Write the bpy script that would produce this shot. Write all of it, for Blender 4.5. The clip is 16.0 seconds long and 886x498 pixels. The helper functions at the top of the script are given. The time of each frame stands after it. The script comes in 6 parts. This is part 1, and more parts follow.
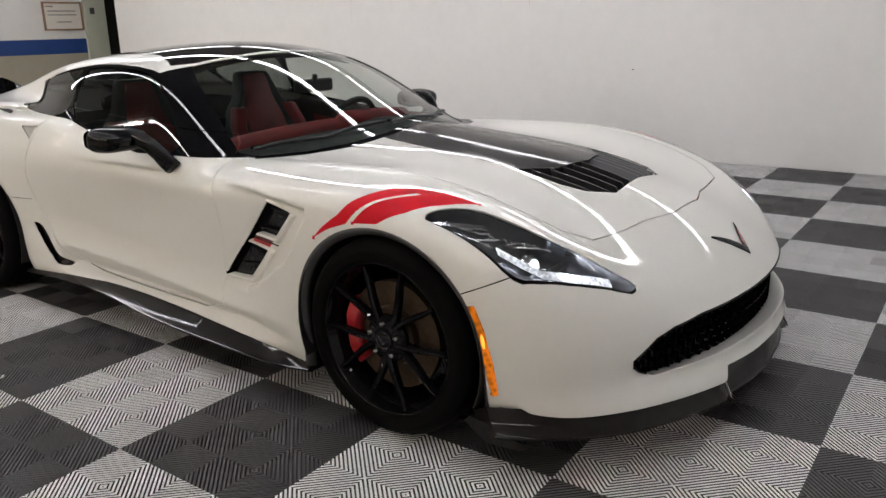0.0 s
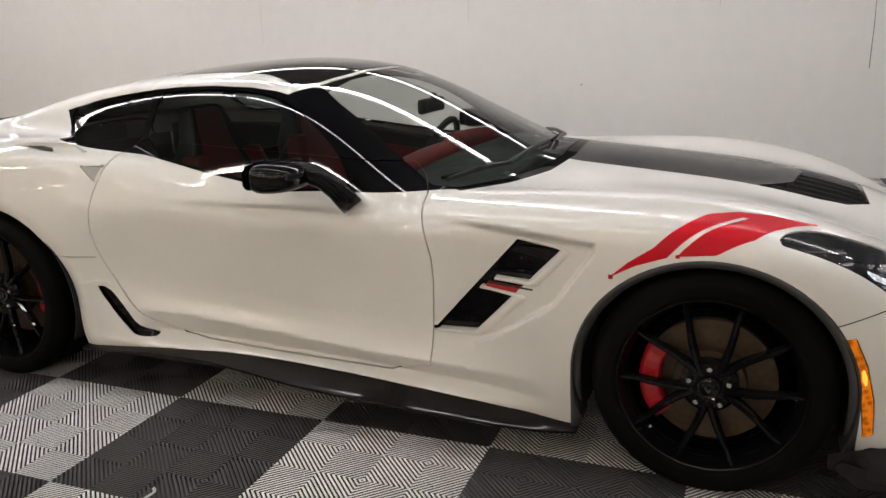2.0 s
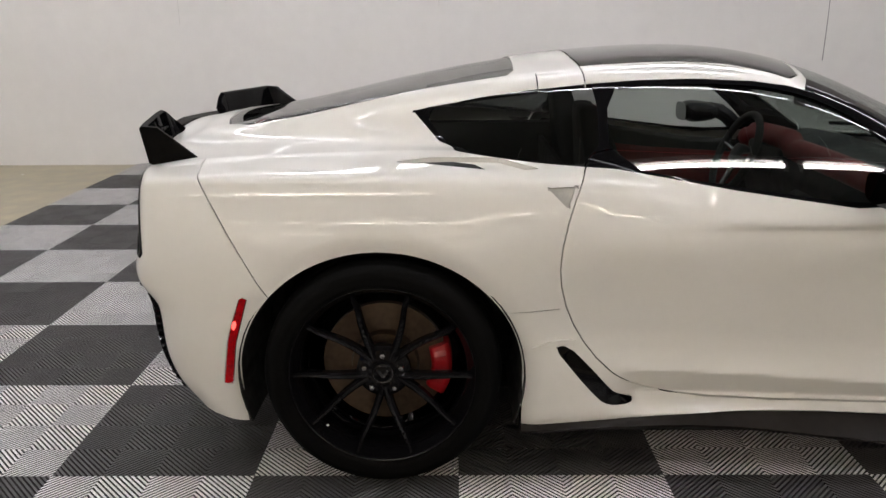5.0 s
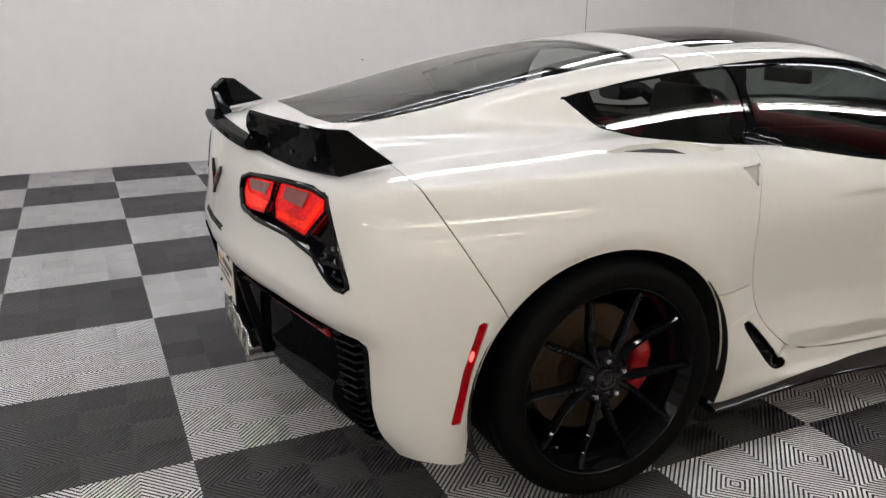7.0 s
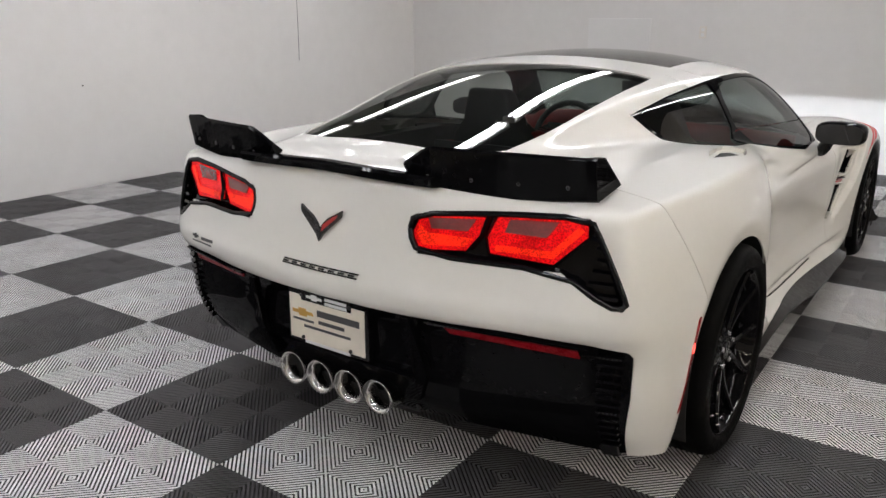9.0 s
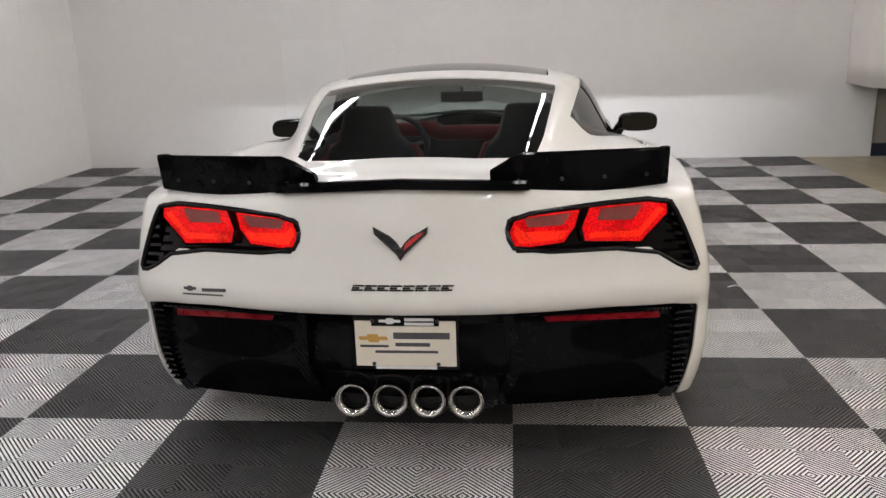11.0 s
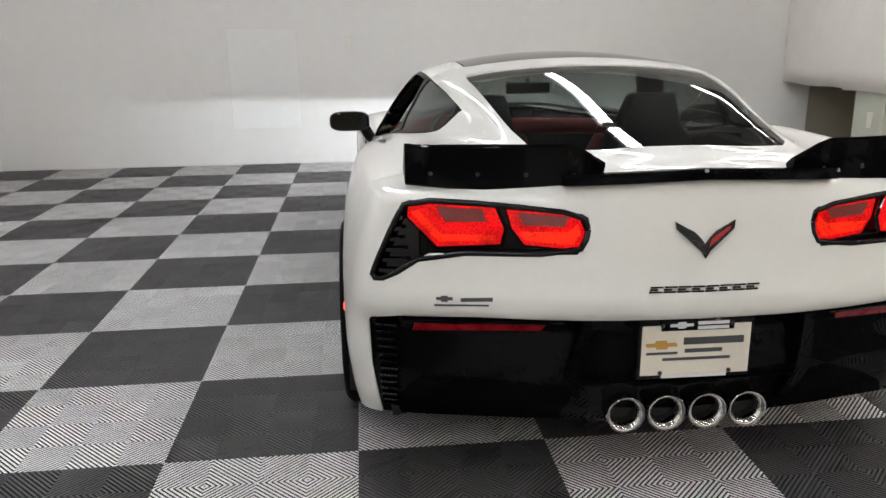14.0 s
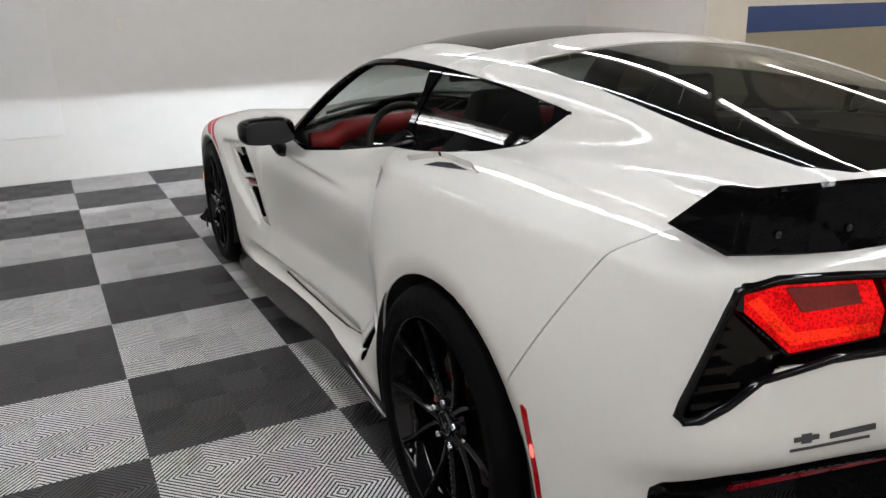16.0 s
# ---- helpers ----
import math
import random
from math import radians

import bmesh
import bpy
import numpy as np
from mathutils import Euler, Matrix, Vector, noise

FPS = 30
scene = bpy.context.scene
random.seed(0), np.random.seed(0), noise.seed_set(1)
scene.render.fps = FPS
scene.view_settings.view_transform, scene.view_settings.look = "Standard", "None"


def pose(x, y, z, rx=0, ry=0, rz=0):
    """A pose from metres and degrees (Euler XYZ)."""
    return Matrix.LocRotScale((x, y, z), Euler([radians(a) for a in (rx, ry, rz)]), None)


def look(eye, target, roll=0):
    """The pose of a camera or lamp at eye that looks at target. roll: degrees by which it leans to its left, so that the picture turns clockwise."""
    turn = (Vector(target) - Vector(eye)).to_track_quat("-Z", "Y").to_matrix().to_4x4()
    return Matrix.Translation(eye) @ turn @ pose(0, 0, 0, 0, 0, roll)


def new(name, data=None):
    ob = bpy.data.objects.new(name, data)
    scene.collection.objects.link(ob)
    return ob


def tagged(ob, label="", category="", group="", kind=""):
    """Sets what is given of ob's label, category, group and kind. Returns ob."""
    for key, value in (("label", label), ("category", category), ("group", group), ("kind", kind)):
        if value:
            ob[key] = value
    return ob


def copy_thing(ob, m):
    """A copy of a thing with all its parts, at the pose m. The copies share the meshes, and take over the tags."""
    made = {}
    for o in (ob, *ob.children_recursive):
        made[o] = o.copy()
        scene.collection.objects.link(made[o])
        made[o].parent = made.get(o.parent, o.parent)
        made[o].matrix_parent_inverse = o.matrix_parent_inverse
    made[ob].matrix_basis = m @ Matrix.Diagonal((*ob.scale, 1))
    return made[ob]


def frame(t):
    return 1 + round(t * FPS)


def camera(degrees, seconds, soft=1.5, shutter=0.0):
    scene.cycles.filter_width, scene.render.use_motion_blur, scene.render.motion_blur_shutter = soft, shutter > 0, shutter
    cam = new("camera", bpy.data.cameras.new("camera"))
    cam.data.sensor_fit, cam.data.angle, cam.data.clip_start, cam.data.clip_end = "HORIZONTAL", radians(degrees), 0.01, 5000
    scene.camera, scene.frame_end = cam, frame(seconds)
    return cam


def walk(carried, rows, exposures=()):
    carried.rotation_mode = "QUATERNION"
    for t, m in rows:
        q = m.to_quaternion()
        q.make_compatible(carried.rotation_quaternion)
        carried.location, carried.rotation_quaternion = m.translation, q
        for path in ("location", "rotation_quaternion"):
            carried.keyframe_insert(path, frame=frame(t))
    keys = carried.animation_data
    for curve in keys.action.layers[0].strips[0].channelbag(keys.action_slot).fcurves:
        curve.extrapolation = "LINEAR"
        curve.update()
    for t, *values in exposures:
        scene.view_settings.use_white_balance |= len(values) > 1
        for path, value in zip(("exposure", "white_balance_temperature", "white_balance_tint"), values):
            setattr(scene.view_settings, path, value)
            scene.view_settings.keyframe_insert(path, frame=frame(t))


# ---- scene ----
cam = camera(59.4, 16.0)
PATH = [
    (0, (3.017, 4.571, 1.277), (1.455, 3.453, 0.722), -1.2),
    (0.5, (3.117, 4.267, 1.273), (1.486, 3.247, 0.724), -1.5),
    (1, (3.239, 3.903, 1.269), (1.541, 2.991, 0.736), -1.9),
    (1.5, (3.307, 3.518, 1.263), (1.548, 2.717, 0.750), -1.6),
    (2, (3.366, 3.140, 1.266), (1.567, 2.436, 0.751), -1.8),
    (2.5, (3.420, 2.694, 1.272), (1.575, 2.115, 0.762), -1.2),
    (3, (3.375, 2.267, 1.267), (1.503, 1.768, 0.768), -0.9),
    (3.5, (3.386, 1.803, 1.311), (1.494, 1.420, 0.787), -0.3),
    (4, (3.310, 1.404, 1.315), (1.407, 1.112, 0.772), -0.3),
    (4.5, (3.266, 1.017, 1.289), (1.351, 0.818, 0.748), -0.7),
    (5, (3.257, 0.585, 1.295), (1.336, 0.569, 0.737), -0.4),
    (5.2, (3.257, 0.524, 1.340), (1.351, 0.496, 0.735), -0.7),
    (7.3, (2.623, -1.023, 1.279), (0.961, -0.074, 0.699), 0.3),
    (7.5, (2.542, -1.162, 1.279), (0.928, -0.130, 0.705), 0.5),
    (8, (2.323, -1.450, 1.278), (0.849, -0.224, 0.709), 0.6),
    (8.5, (2.061, -1.707, 1.292), (0.761, -0.294, 0.731), 0.6),
    (9, (1.787, -1.972, 1.324), (0.694, -0.393, 0.765), 0.2),
    (9.5, (1.489, -2.148, 1.335), (0.646, -0.423, 0.774), -0.5),
    (9.7, (1.351, -2.215, 1.376), (0.632, -0.444, 0.787), -0.7),
    (11.8, (0.379, -2.604, 1.302), (0.353, -0.663, 0.819), -1.6),
    (12, (0.350, -2.613, 1.299), (0.350, -0.672, 0.818), -1.2),
    (12.5, (0.242, -2.612, 1.289), (0.293, -0.670, 0.810), -0.4),
    (13, (0.033, -2.523, 1.285), (0.120, -0.585, 0.800), -0.0),
    (13.5, (-0.244, -2.396, 1.290), (-0.125, -0.462, 0.796), 0.1),
    (14, (-0.557, -2.266, 1.288), (-0.363, -0.347, 0.760), -0.7),
    (14.5, (-0.813, -2.052, 1.279), (-0.458, -0.162, 0.729), -1.3),
    (15, (-1.030, -1.760, 1.274), (-0.522, 0.089, 0.705), -1.5),
    (15.5, (-1.233, -1.421, 1.285), (-0.529, 0.357, 0.699), -1.5),
    (16, (-1.345, -1.053, 1.283), (-0.483, 0.653, 0.694), -1.6),
]
walk(cam, [(t, look(eye, target, roll)) for t, eye, target, roll in PATH], [(0.0, 0.08, 6500, 12), (2.5, 0.0, 6750, 13), (5.0, -0.02, 6560, 13), (7.5, 0.1, 6450, 12), (9.5, 0.12, 6450, 12), (12.0, 0.28, 6720, 14), (14.5, 0.30, 6450, 9), (16.0, 0.15, 6500, 10)])

# ---- light: rows of ceiling tubes, and a dim grey surround that the closed room keeps out ----
world = bpy.data.worlds.new("world")
scene.world = world
world.use_nodes = True
world.node_tree.nodes["Background"].inputs["Color"].default_value = (0.5, 0.5, 0.5, 1)
world.node_tree.nodes["Background"].inputs["Strength"].default_value = 0.05
TUBE_POWER = 27.0
BEAM_POWER = 125.0
# rows past 5.6 are unseen, added to light and streak the right flank
LAMP_ROWS = (-3.0, -1.15, 1.2, 2.95, 5.6, 8.4, 11.2, 14.5, 18.0, 21.5)

# ---- materials ----


def nodes_of(name):
    m = bpy.data.materials.new(name)
    m.use_nodes = True
    nt = m.node_tree
    return m, nt, nt.nodes["Principled BSDF"], nt.links.new


def paint(name, color, rough=0.5, metal=0.0, coat=0.0, grain=0.0, scale=40.0, bump=0.0, spread=0.0, coat_rough=0.03, spec=0.5):
    """A surface with two scales of variation in colour and gloss, and fine relief."""
    m, nt, b, link = nodes_of(name)
    b.inputs["Metallic"].default_value = metal
    b.inputs["Coat Weight"].default_value = coat
    b.inputs["Coat Roughness"].default_value = coat_rough
    b.inputs["Specular IOR Level"].default_value = spec
    b.inputs["Coat IOR"].default_value = 1.52
    tc = nt.nodes.new("ShaderNodeTexCoord")
    fine, broad = nt.nodes.new("ShaderNodeTexNoise"), nt.nodes.new("ShaderNodeTexNoise")
    fine.inputs["Scale"].default_value, broad.inputs["Scale"].default_value = scale, scale / 14
    fine.inputs["Detail"].default_value = broad.inputs["Detail"].default_value = 4
    add = nt.nodes.new("ShaderNodeMath")
    add.operation = "ADD"
    for n, s in ((fine, 0), (broad, 1)):
        link(tc.outputs["Object"], n.inputs["Vector"])
        link(n.outputs["Fac"], add.inputs[s])
    ramp = nt.nodes.new("ShaderNodeMapRange")
    link(add.outputs[0], ramp.inputs["Value"])
    for k, v in (("From Min", 0.7), ("From Max", 1.3), ("To Min", 1 - grain), ("To Max", 1 + grain)):
        ramp.inputs[k].default_value = v
    tone = nt.nodes.new("ShaderNodeVectorMath")
    tone.operation = "SCALE"
    tone.inputs[0].default_value = color[:3]
    link(ramp.outputs[0], tone.inputs["Scale"])
    last = tone.outputs[0]
    if spread:
        info = nt.nodes.new("ShaderNodeObjectInfo")
        r2 = nt.nodes.new("ShaderNodeMapRange")
        link(info.outputs["Random"], r2.inputs["Value"])
        r2.inputs["To Min"].default_value, r2.inputs["To Max"].default_value = 1 - spread, 1 + spread
        t2 = nt.nodes.new("ShaderNodeVectorMath")
        t2.operation = "SCALE"
        link(last, t2.inputs[0])
        link(r2.outputs[0], t2.inputs["Scale"])
        last = t2.outputs[0]
    link(last, b.inputs["Base Color"])
    rr = nt.nodes.new("ShaderNodeMapRange")
    link(add.outputs[0], rr.inputs["Value"])
    for k, v in (("From Min", 0.7), ("From Max", 1.3), ("To Min", max(rough * (1 - grain), 0.0)), ("To Max", min(rough * (1 + grain), 1))):
        rr.inputs[k].default_value = v
    link(rr.outputs[0], b.inputs["Roughness"])
    if bump:
        bp = nt.nodes.new("ShaderNodeBump")
        bp.inputs["Strength"].default_value, bp.inputs["Distance"].default_value = 0.5, bump
        link(fine.outputs["Fac"], bp.inputs["Height"])
        link(bp.outputs[0], b.inputs["Normal"])
    return m


def glow(name, color, strength, rough=0.3):
    m, nt, b, link = nodes_of(name)
    b.inputs["Base Color"].default_value = (*color, 1)
    b.inputs["Roughness"].default_value = rough
    b.inputs["Emission Color"].default_value = (*color, 1)
    b.inputs["Emission Strength"].default_value = strength
    return m


def prismatic(name, color, strength, scale):
    """A lit lens with a fine pattern of bright cells."""
    m, nt, b, link = nodes_of(name)
    b.inputs["Base Color"].default_value = (color[0] * 0.22, color[1] * 0.22, color[2] * 0.22, 1)
    b.inputs["Roughness"].default_value = 0.1
    b.inputs["Specular IOR Level"].default_value = 0.2
    b.inputs["Emission Color"].default_value = (*color, 1)
    tc, cell, blot, ramp, mul = (nt.nodes.new("ShaderNode" + k) for k in ("TexCoord", "TexVoronoi", "TexNoise", "MapRange", "Math"))
    cell.inputs["Scale"].default_value, blot.inputs["Scale"].default_value = scale, scale / 12
    link(tc.outputs["Object"], cell.inputs["Vector"])
    link(tc.outputs["Object"], blot.inputs["Vector"])
    mul.operation = "MULTIPLY"
    link(cell.outputs["Distance"], mul.inputs[0])
    link(blot.outputs["Fac"], mul.inputs[1])
    link(mul.outputs[0], ramp.inputs["Value"])
    for k, v in (("From Min", 0.06), ("From Max", 0.36), ("To Min", strength * 0.35), ("To Max", strength * 2.2)):
        ramp.inputs[k].default_value = v
    link(ramp.outputs[0], b.inputs["Emission Strength"])
    return m


def pane(name, tint, gloss=0.0, ior=1.5):
    """Thin sheet glass: tinted see-through, with a mirror gloss that grows at the grazing angle, alike from both sides."""
    m, nt, b, link = nodes_of(name)
    nt.nodes.remove(b)
    clear, shine, mix, facing, power, share = (nt.nodes.new("ShaderNode" + k) for k in ("BsdfTransparent", "BsdfGlossy", "MixShader", "LayerWeight", "Math", "MapRange"))
    clear.inputs["Color"].default_value = (*tint, 1)
    shine.inputs["Roughness"].default_value = gloss
    facing.inputs["Blend"].default_value = 0.5
    power.operation = "POWER"
    power.inputs[1].default_value = 5.0
    share.inputs["To Min"].default_value = 1.7 * ((ior - 1) / (ior + 1)) ** 2
    share.inputs["To Max"].default_value = 0.95
    link(facing.outputs["Facing"], power.inputs[0])
    link(power.outputs[0], share.inputs["Value"])
    link(share.outputs[0], mix.inputs[0])
    link(clear.outputs[0], mix.inputs[1])
    link(shine.outputs[0], mix.inputs[2])
    link(mix.outputs[0], nt.nodes["Material Output"].inputs["Surface"])
    return m


M_WHITE = paint("pearl_white_paint", (0.77, 0.755, 0.715), 0.35, coat=0.85, grain=0.012, scale=700, spec=0.1, coat_rough=0.015)
M_BLACK = paint("gloss_black", (0.004, 0.004, 0.005), 0.4, coat=0.5, grain=0.1, scale=60, spec=0.0, coat_rough=0.02)
M_ROOF = paint("gloss_black_roof", (0.012, 0.010, 0.010), 0.4, coat=1.0, grain=0.1, scale=60, spec=0.0, coat_rough=0.015)
M_CARBON = paint("carbon_weave", (0.011, 0.009, 0.0085), 0.4, coat=0.45, grain=0.3, scale=500, coat_rough=0.09, spec=0.05)
M_VALANCE = paint("gloss_black_fascia", (0.003, 0.003, 0.0035), 0.4, coat=0.2, grain=0.1, scale=60, spec=0.0, coat_rough=0.02)
M_SATIN = paint("satin_black_plastic", (0.012, 0.012, 0.013), 0.45, grain=0.2, scale=150, bump=0.0006)
M_DARK = paint("dark_underside", (0.006, 0.006, 0.006), 0.9, grain=0.3, scale=30)
# grey that stands for the shade in the handle hollow
M_RECESS_SHADE = paint("shaded_handle_recess", (0.42, 0.41, 0.39), 0.5, grain=0.1, scale=120)
M_GREY = paint("grey_arch_plastic", (0.055, 0.055, 0.058), 0.42, grain=0.12, scale=120, bump=0.0004)
M_STRIPE = paint("graphite_hood_stripe", (0.022, 0.019, 0.018), 0.4, coat=0.6, grain=0.1, scale=300, coat_rough=0.06, spec=0.05)
M_RED = paint("red_stripe_vinyl", (0.56, 0.008, 0.018), 0.4, coat=0.16, grain=0.04, scale=200, coat_rough=0.02, spec=0.05)
M_LEATHER = paint("red_leather", (0.27, 0.012, 0.014), 0.5, grain=0.15, scale=220, bump=0.0008)
M_CABIN = paint("black_cabin_leather", (0.012, 0.012, 0.012), 0.55, grain=0.2, scale=220, bump=0.0008)
M_RUBBER = paint("tyre_rubber", (0.0045, 0.0045, 0.0045), 0.6, grain=0.25, scale=90, bump=0.0004, spec=0.03)
M_RIM = paint("gloss_black_alloy", (0.005, 0.005, 0.006), 0.4, coat=0.4, grain=0.1, scale=80, spec=0.0, coat_rough=0.02)
M_CALIPER = paint("red_caliper", (0.36, 0.006, 0.012), 0.4, coat=0.12, grain=0.08, scale=90)
M_DISC = paint("worn_brake_steel", (0.09, 0.062, 0.042), 0.42, metal=0.8, grain=0.25, scale=60)
M_CHROME = paint("polished_steel", (0.62, 0.60, 0.58), 0.16, metal=1.0, grain=0.1, scale=60)
M_NUT = paint("bright_nut_steel", (0.55, 0.55, 0.56), 0.25, metal=1.0, grain=0.1, scale=60)
M_LAMP_IN = paint("lamp_bowl", (0.20, 0.20, 0.21), 0.2, metal=0.8, grain=0.2, scale=60)
M_LENS = pane("clear_lens", (0.86, 0.88, 0.9), 0.01)
M_WIND = pane("windscreen_glass", (0.56, 0.61, 0.58), 0.0, 1.55)
M_SIDE = pane("side_glass", (0.36, 0.40, 0.385), 0.0, 1.55)
M_REAR = pane("rear_hatch_glass", (0.43, 0.47, 0.45), 0.0, 1.5)
M_QUARTER = pane("tinted_glass", (0.26, 0.28, 0.27), 0.0, 1.55)
M_TAIL = prismatic("tail_lamp_red", (0.9, 0.005, 0.007), 0.36, 210)
M_TAIL_HOT = prismatic("tail_lamp_filament", (1.0, 0.022, 0.006), 0.55, 210)
M_TAIL_OFF = paint("dark_red_lens", (0.20, 0.02, 0.02), 0.08, coat=0.6, grain=0.2, scale=150)
M_REFLECTOR = paint("red_reflector", (0.26, 0.004, 0.010), 0.3, coat=0.0, grain=0.3, scale=300, spec=0.15)
M_MARK_RED = prismatic("side_marker_red", (0.55, 0.005, 0.010), 0.13, 120)
M_MARK_HOT = glow("side_marker_bulb", (1.0, 0.10, 0.08), 2.2, 0.2)
M_AMBER = prismatic("amber_marker", (0.80, 0.20, 0.008), 0.30, 60)
M_AMBER_HOT = glow("amber_marker_bulb", (1.0, 0.42, 0.05), 1.15, 0.2)
M_DRL = prismatic("day_running_light", (0.92, 0.95, 1.0), 0.5, 110)
M_BEAM = glow("headlamp_projector", (0.8, 0.9, 1.0), 3.0, 0.1)
M_PLATE = paint("printed_plate", (0.76, 0.70, 0.60), 0.4, grain=0.03, scale=60)
M_INK = paint("grey_print", (0.06, 0.06, 0.065), 0.5, grain=0.05, scale=60)
M_GOLD = paint("gold_print", (0.55, 0.30, 0.06), 0.4, grain=0.05, scale=60)
M_PALE = paint("white_print", (0.75, 0.75, 0.75), 0.5, grain=0.05, scale=60)
M_BADGE_RED = paint("badge_red", (0.42, 0.02, 0.02), 0.3, coat=0.5, grain=0.1, scale=200)
M_BADGE = paint("badge_dark_chrome", (0.05, 0.05, 0.052), 0.25, metal=0.6, grain=0.3, scale=300)
# door mirror glass: a dark reflection put into its base colour
M_MIRROR_DARK = paint("darkened_mirror_silver", (0.05, 0.05, 0.055), 0.02, metal=1.0)
M_TILE_L = paint("light_grey_tile", (0.78, 0.77, 0.765), 0.5, grain=0.10, scale=22, spread=0.04)
# shade between the tile ribs, put into a dark groove colour
M_GROOVE_SHADE = paint("shaded_tile_groove", (0.05, 0.048, 0.047), 0.8, grain=0.3, scale=22)
M_TILE_D = paint("charcoal_tile", (0.068, 0.064, 0.068), 0.5, grain=0.16, scale=22, spread=0.07)
M_WALL = paint("white_wall_paint", (0.73, 0.715, 0.70), 0.7, grain=0.025, scale=9, bump=0.001)
M_PANEL = paint("primed_panel", (0.752, 0.745, 0.735), 0.6, grain=0.02, scale=12)
M_SEAM = paint("greyed_wall_seam", (0.60, 0.585, 0.57), 0.8, grain=0.1, scale=30)
M_WALL2 = paint("olive_grey_wall_paint", (0.33, 0.30, 0.24), 0.6, grain=0.05, scale=9, bump=0.001)
M_BLUE = paint("blue_band_paint", (0.008, 0.045, 0.20), 0.5, grain=0.06, scale=12)
M_NAVY = paint("navy_base_paint", (0.02, 0.028, 0.05), 0.5, grain=0.15, scale=14)
M_CONCRETE = paint("worn_painted_concrete", (0.40, 0.355, 0.25), 0.45, grain=0.28, scale=5, bump=0.002)
M_SHEET = paint("white_sheet", (0.76, 0.72, 0.68), 0.8, grain=0.03, scale=6, bump=0.002)
M_CREAM_BOUNCE = paint("cream_bounce_wall", (0.42, 0.36, 0.27), 0.7, grain=0.03, scale=9, bump=0.001)
M_CEIL = paint("ceiling_paint", (0.09, 0.09, 0.09), 0.8, grain=0.05, scale=7)
# unseen tubes, tinted warm to turn the car's right flank beige
M_TUBE_WARM_FILL = glow("warm_fill_tube", (1.0, 0.90, 0.745), TUBE_POWER * 1.6)
M_TUBE_LONE = glow("lit_lone_tube", (1.0, 0.97, 0.93), TUBE_POWER * 1.6)
M_TUBE = glow("lit_tube", (0.97, 0.985, 1.02), TUBE_POWER)
# left row turned down so that the left wall comes out less bright
M_TUBE_DIM = glow("lit_dimmed_tube", (0.985, 0.985, 1.0), TUBE_POWER * 0.45)
M_TRAY = paint("white_lamp_tray", (0.78, 0.78, 0.76), 0.4, grain=0.02, scale=20)
M_PILLAR = paint("pale_green_pillar_paint", (0.50, 0.52, 0.43), 0.5, grain=0.05, scale=10)
M_WOODFRAME = paint("brown_frame_wood", (0.28, 0.17, 0.10), 0.5, grain=0.2, scale=60)
M_PAPER = paint("paper_notice", (0.74, 0.70, 0.64), 0.7, grain=0.03, scale=30)
M_VOID = paint("doorway_shade", (0.02, 0.018, 0.018), 0.9, grain=0.3, scale=8)

# ---- building helpers ----


def into(bm, name, mat, parent=None, label="", smooth=False, kind="", category="", group=""):
    me = bpy.data.meshes.new(name)
    bm.to_mesh(me)
    bm.free()
    me.materials.append(mat)
    if smooth:
        me.shade_smooth()
        if smooth == "edges":
            me.set_sharp_from_angle(angle=radians(38))
    ob = new(name, me)
    if parent:
        ob.parent = parent
    return tagged(ob, label, category, group, kind)


def part(name, bm, mat, parent, label="", smooth=False):
    return into(bm, name, mat, parent, label, smooth)


def box(bm, x0, x1, y0, y1, z0, z1, bevel=0.0):
    r = bmesh.ops.create_cube(bm, size=1, matrix=Matrix.LocRotScale(((x0 + x1) / 2, (y0 + y1) / 2, (z0 + z1) / 2), None, (abs(x1 - x0), abs(y1 - y0), abs(z1 - z0))))
    if bevel:
        es = list({e for v in r["verts"] for e in v.link_edges})
        bmesh.ops.bevel(bm, geom=es, offset=bevel, segments=2, affect="EDGES", profile=0.5)
    return bm


def boxes(*rows, bevel=0.0):
    bm = bmesh.new()
    for r in rows:
        box(bm, *r, bevel=bevel)
    return bm


def lathe(profile, segments=48, closed=False):
    """Rings of (radius, along) about the x axis."""
    bm = bmesh.new()
    rings = []
    for r, a in profile:
        rings.append([bm.verts.new((a, r * math.cos(2 * math.pi * i / segments), r * math.sin(2 * math.pi * i / segments))) for i in range(segments)])
    pairs = list(zip(rings, rings[1:])) + ([(rings[-1], rings[0])] if closed else [])
    for p, q in pairs:
        for i in range(segments):
            j = (i + 1) % segments
            bm.faces.new((p[i], p[j], q[j], q[i]))
    bmesh.ops.recalc_face_normals(bm, faces=bm.faces)
    return bm


def loft(rings, closed=True, caps=True):
    """A skin through rings of equally many points."""
    bm = bmesh.new()
    vs = [[bm.verts.new(p) for p in ring] for ring in rings]
    n = len(vs[0])
    for p, q in zip(vs, vs[1:]):
        for i in range(n if closed else n - 1):
            j = (i + 1) % n
            bm.faces.new((p[i], p[j], q[j], q[i]))
    if caps and closed:
        bm.faces.new(vs[0][::-1])
        bm.faces.new(vs[-1])
    bmesh.ops.recalc_face_normals(bm, faces=bm.faces)
    return bm


def rounded(bm, offset=0.004, segments=2, angle=0.6):
    es = [e for e in bm.edges if len(e.link_faces) == 2 and e.calc_face_angle(0) > angle]
    bmesh.ops.bevel(bm, geom=es, offset=offset, segments=segments, affect="EDGES", profile=0.5, clamp_overlap=True)
    return bm


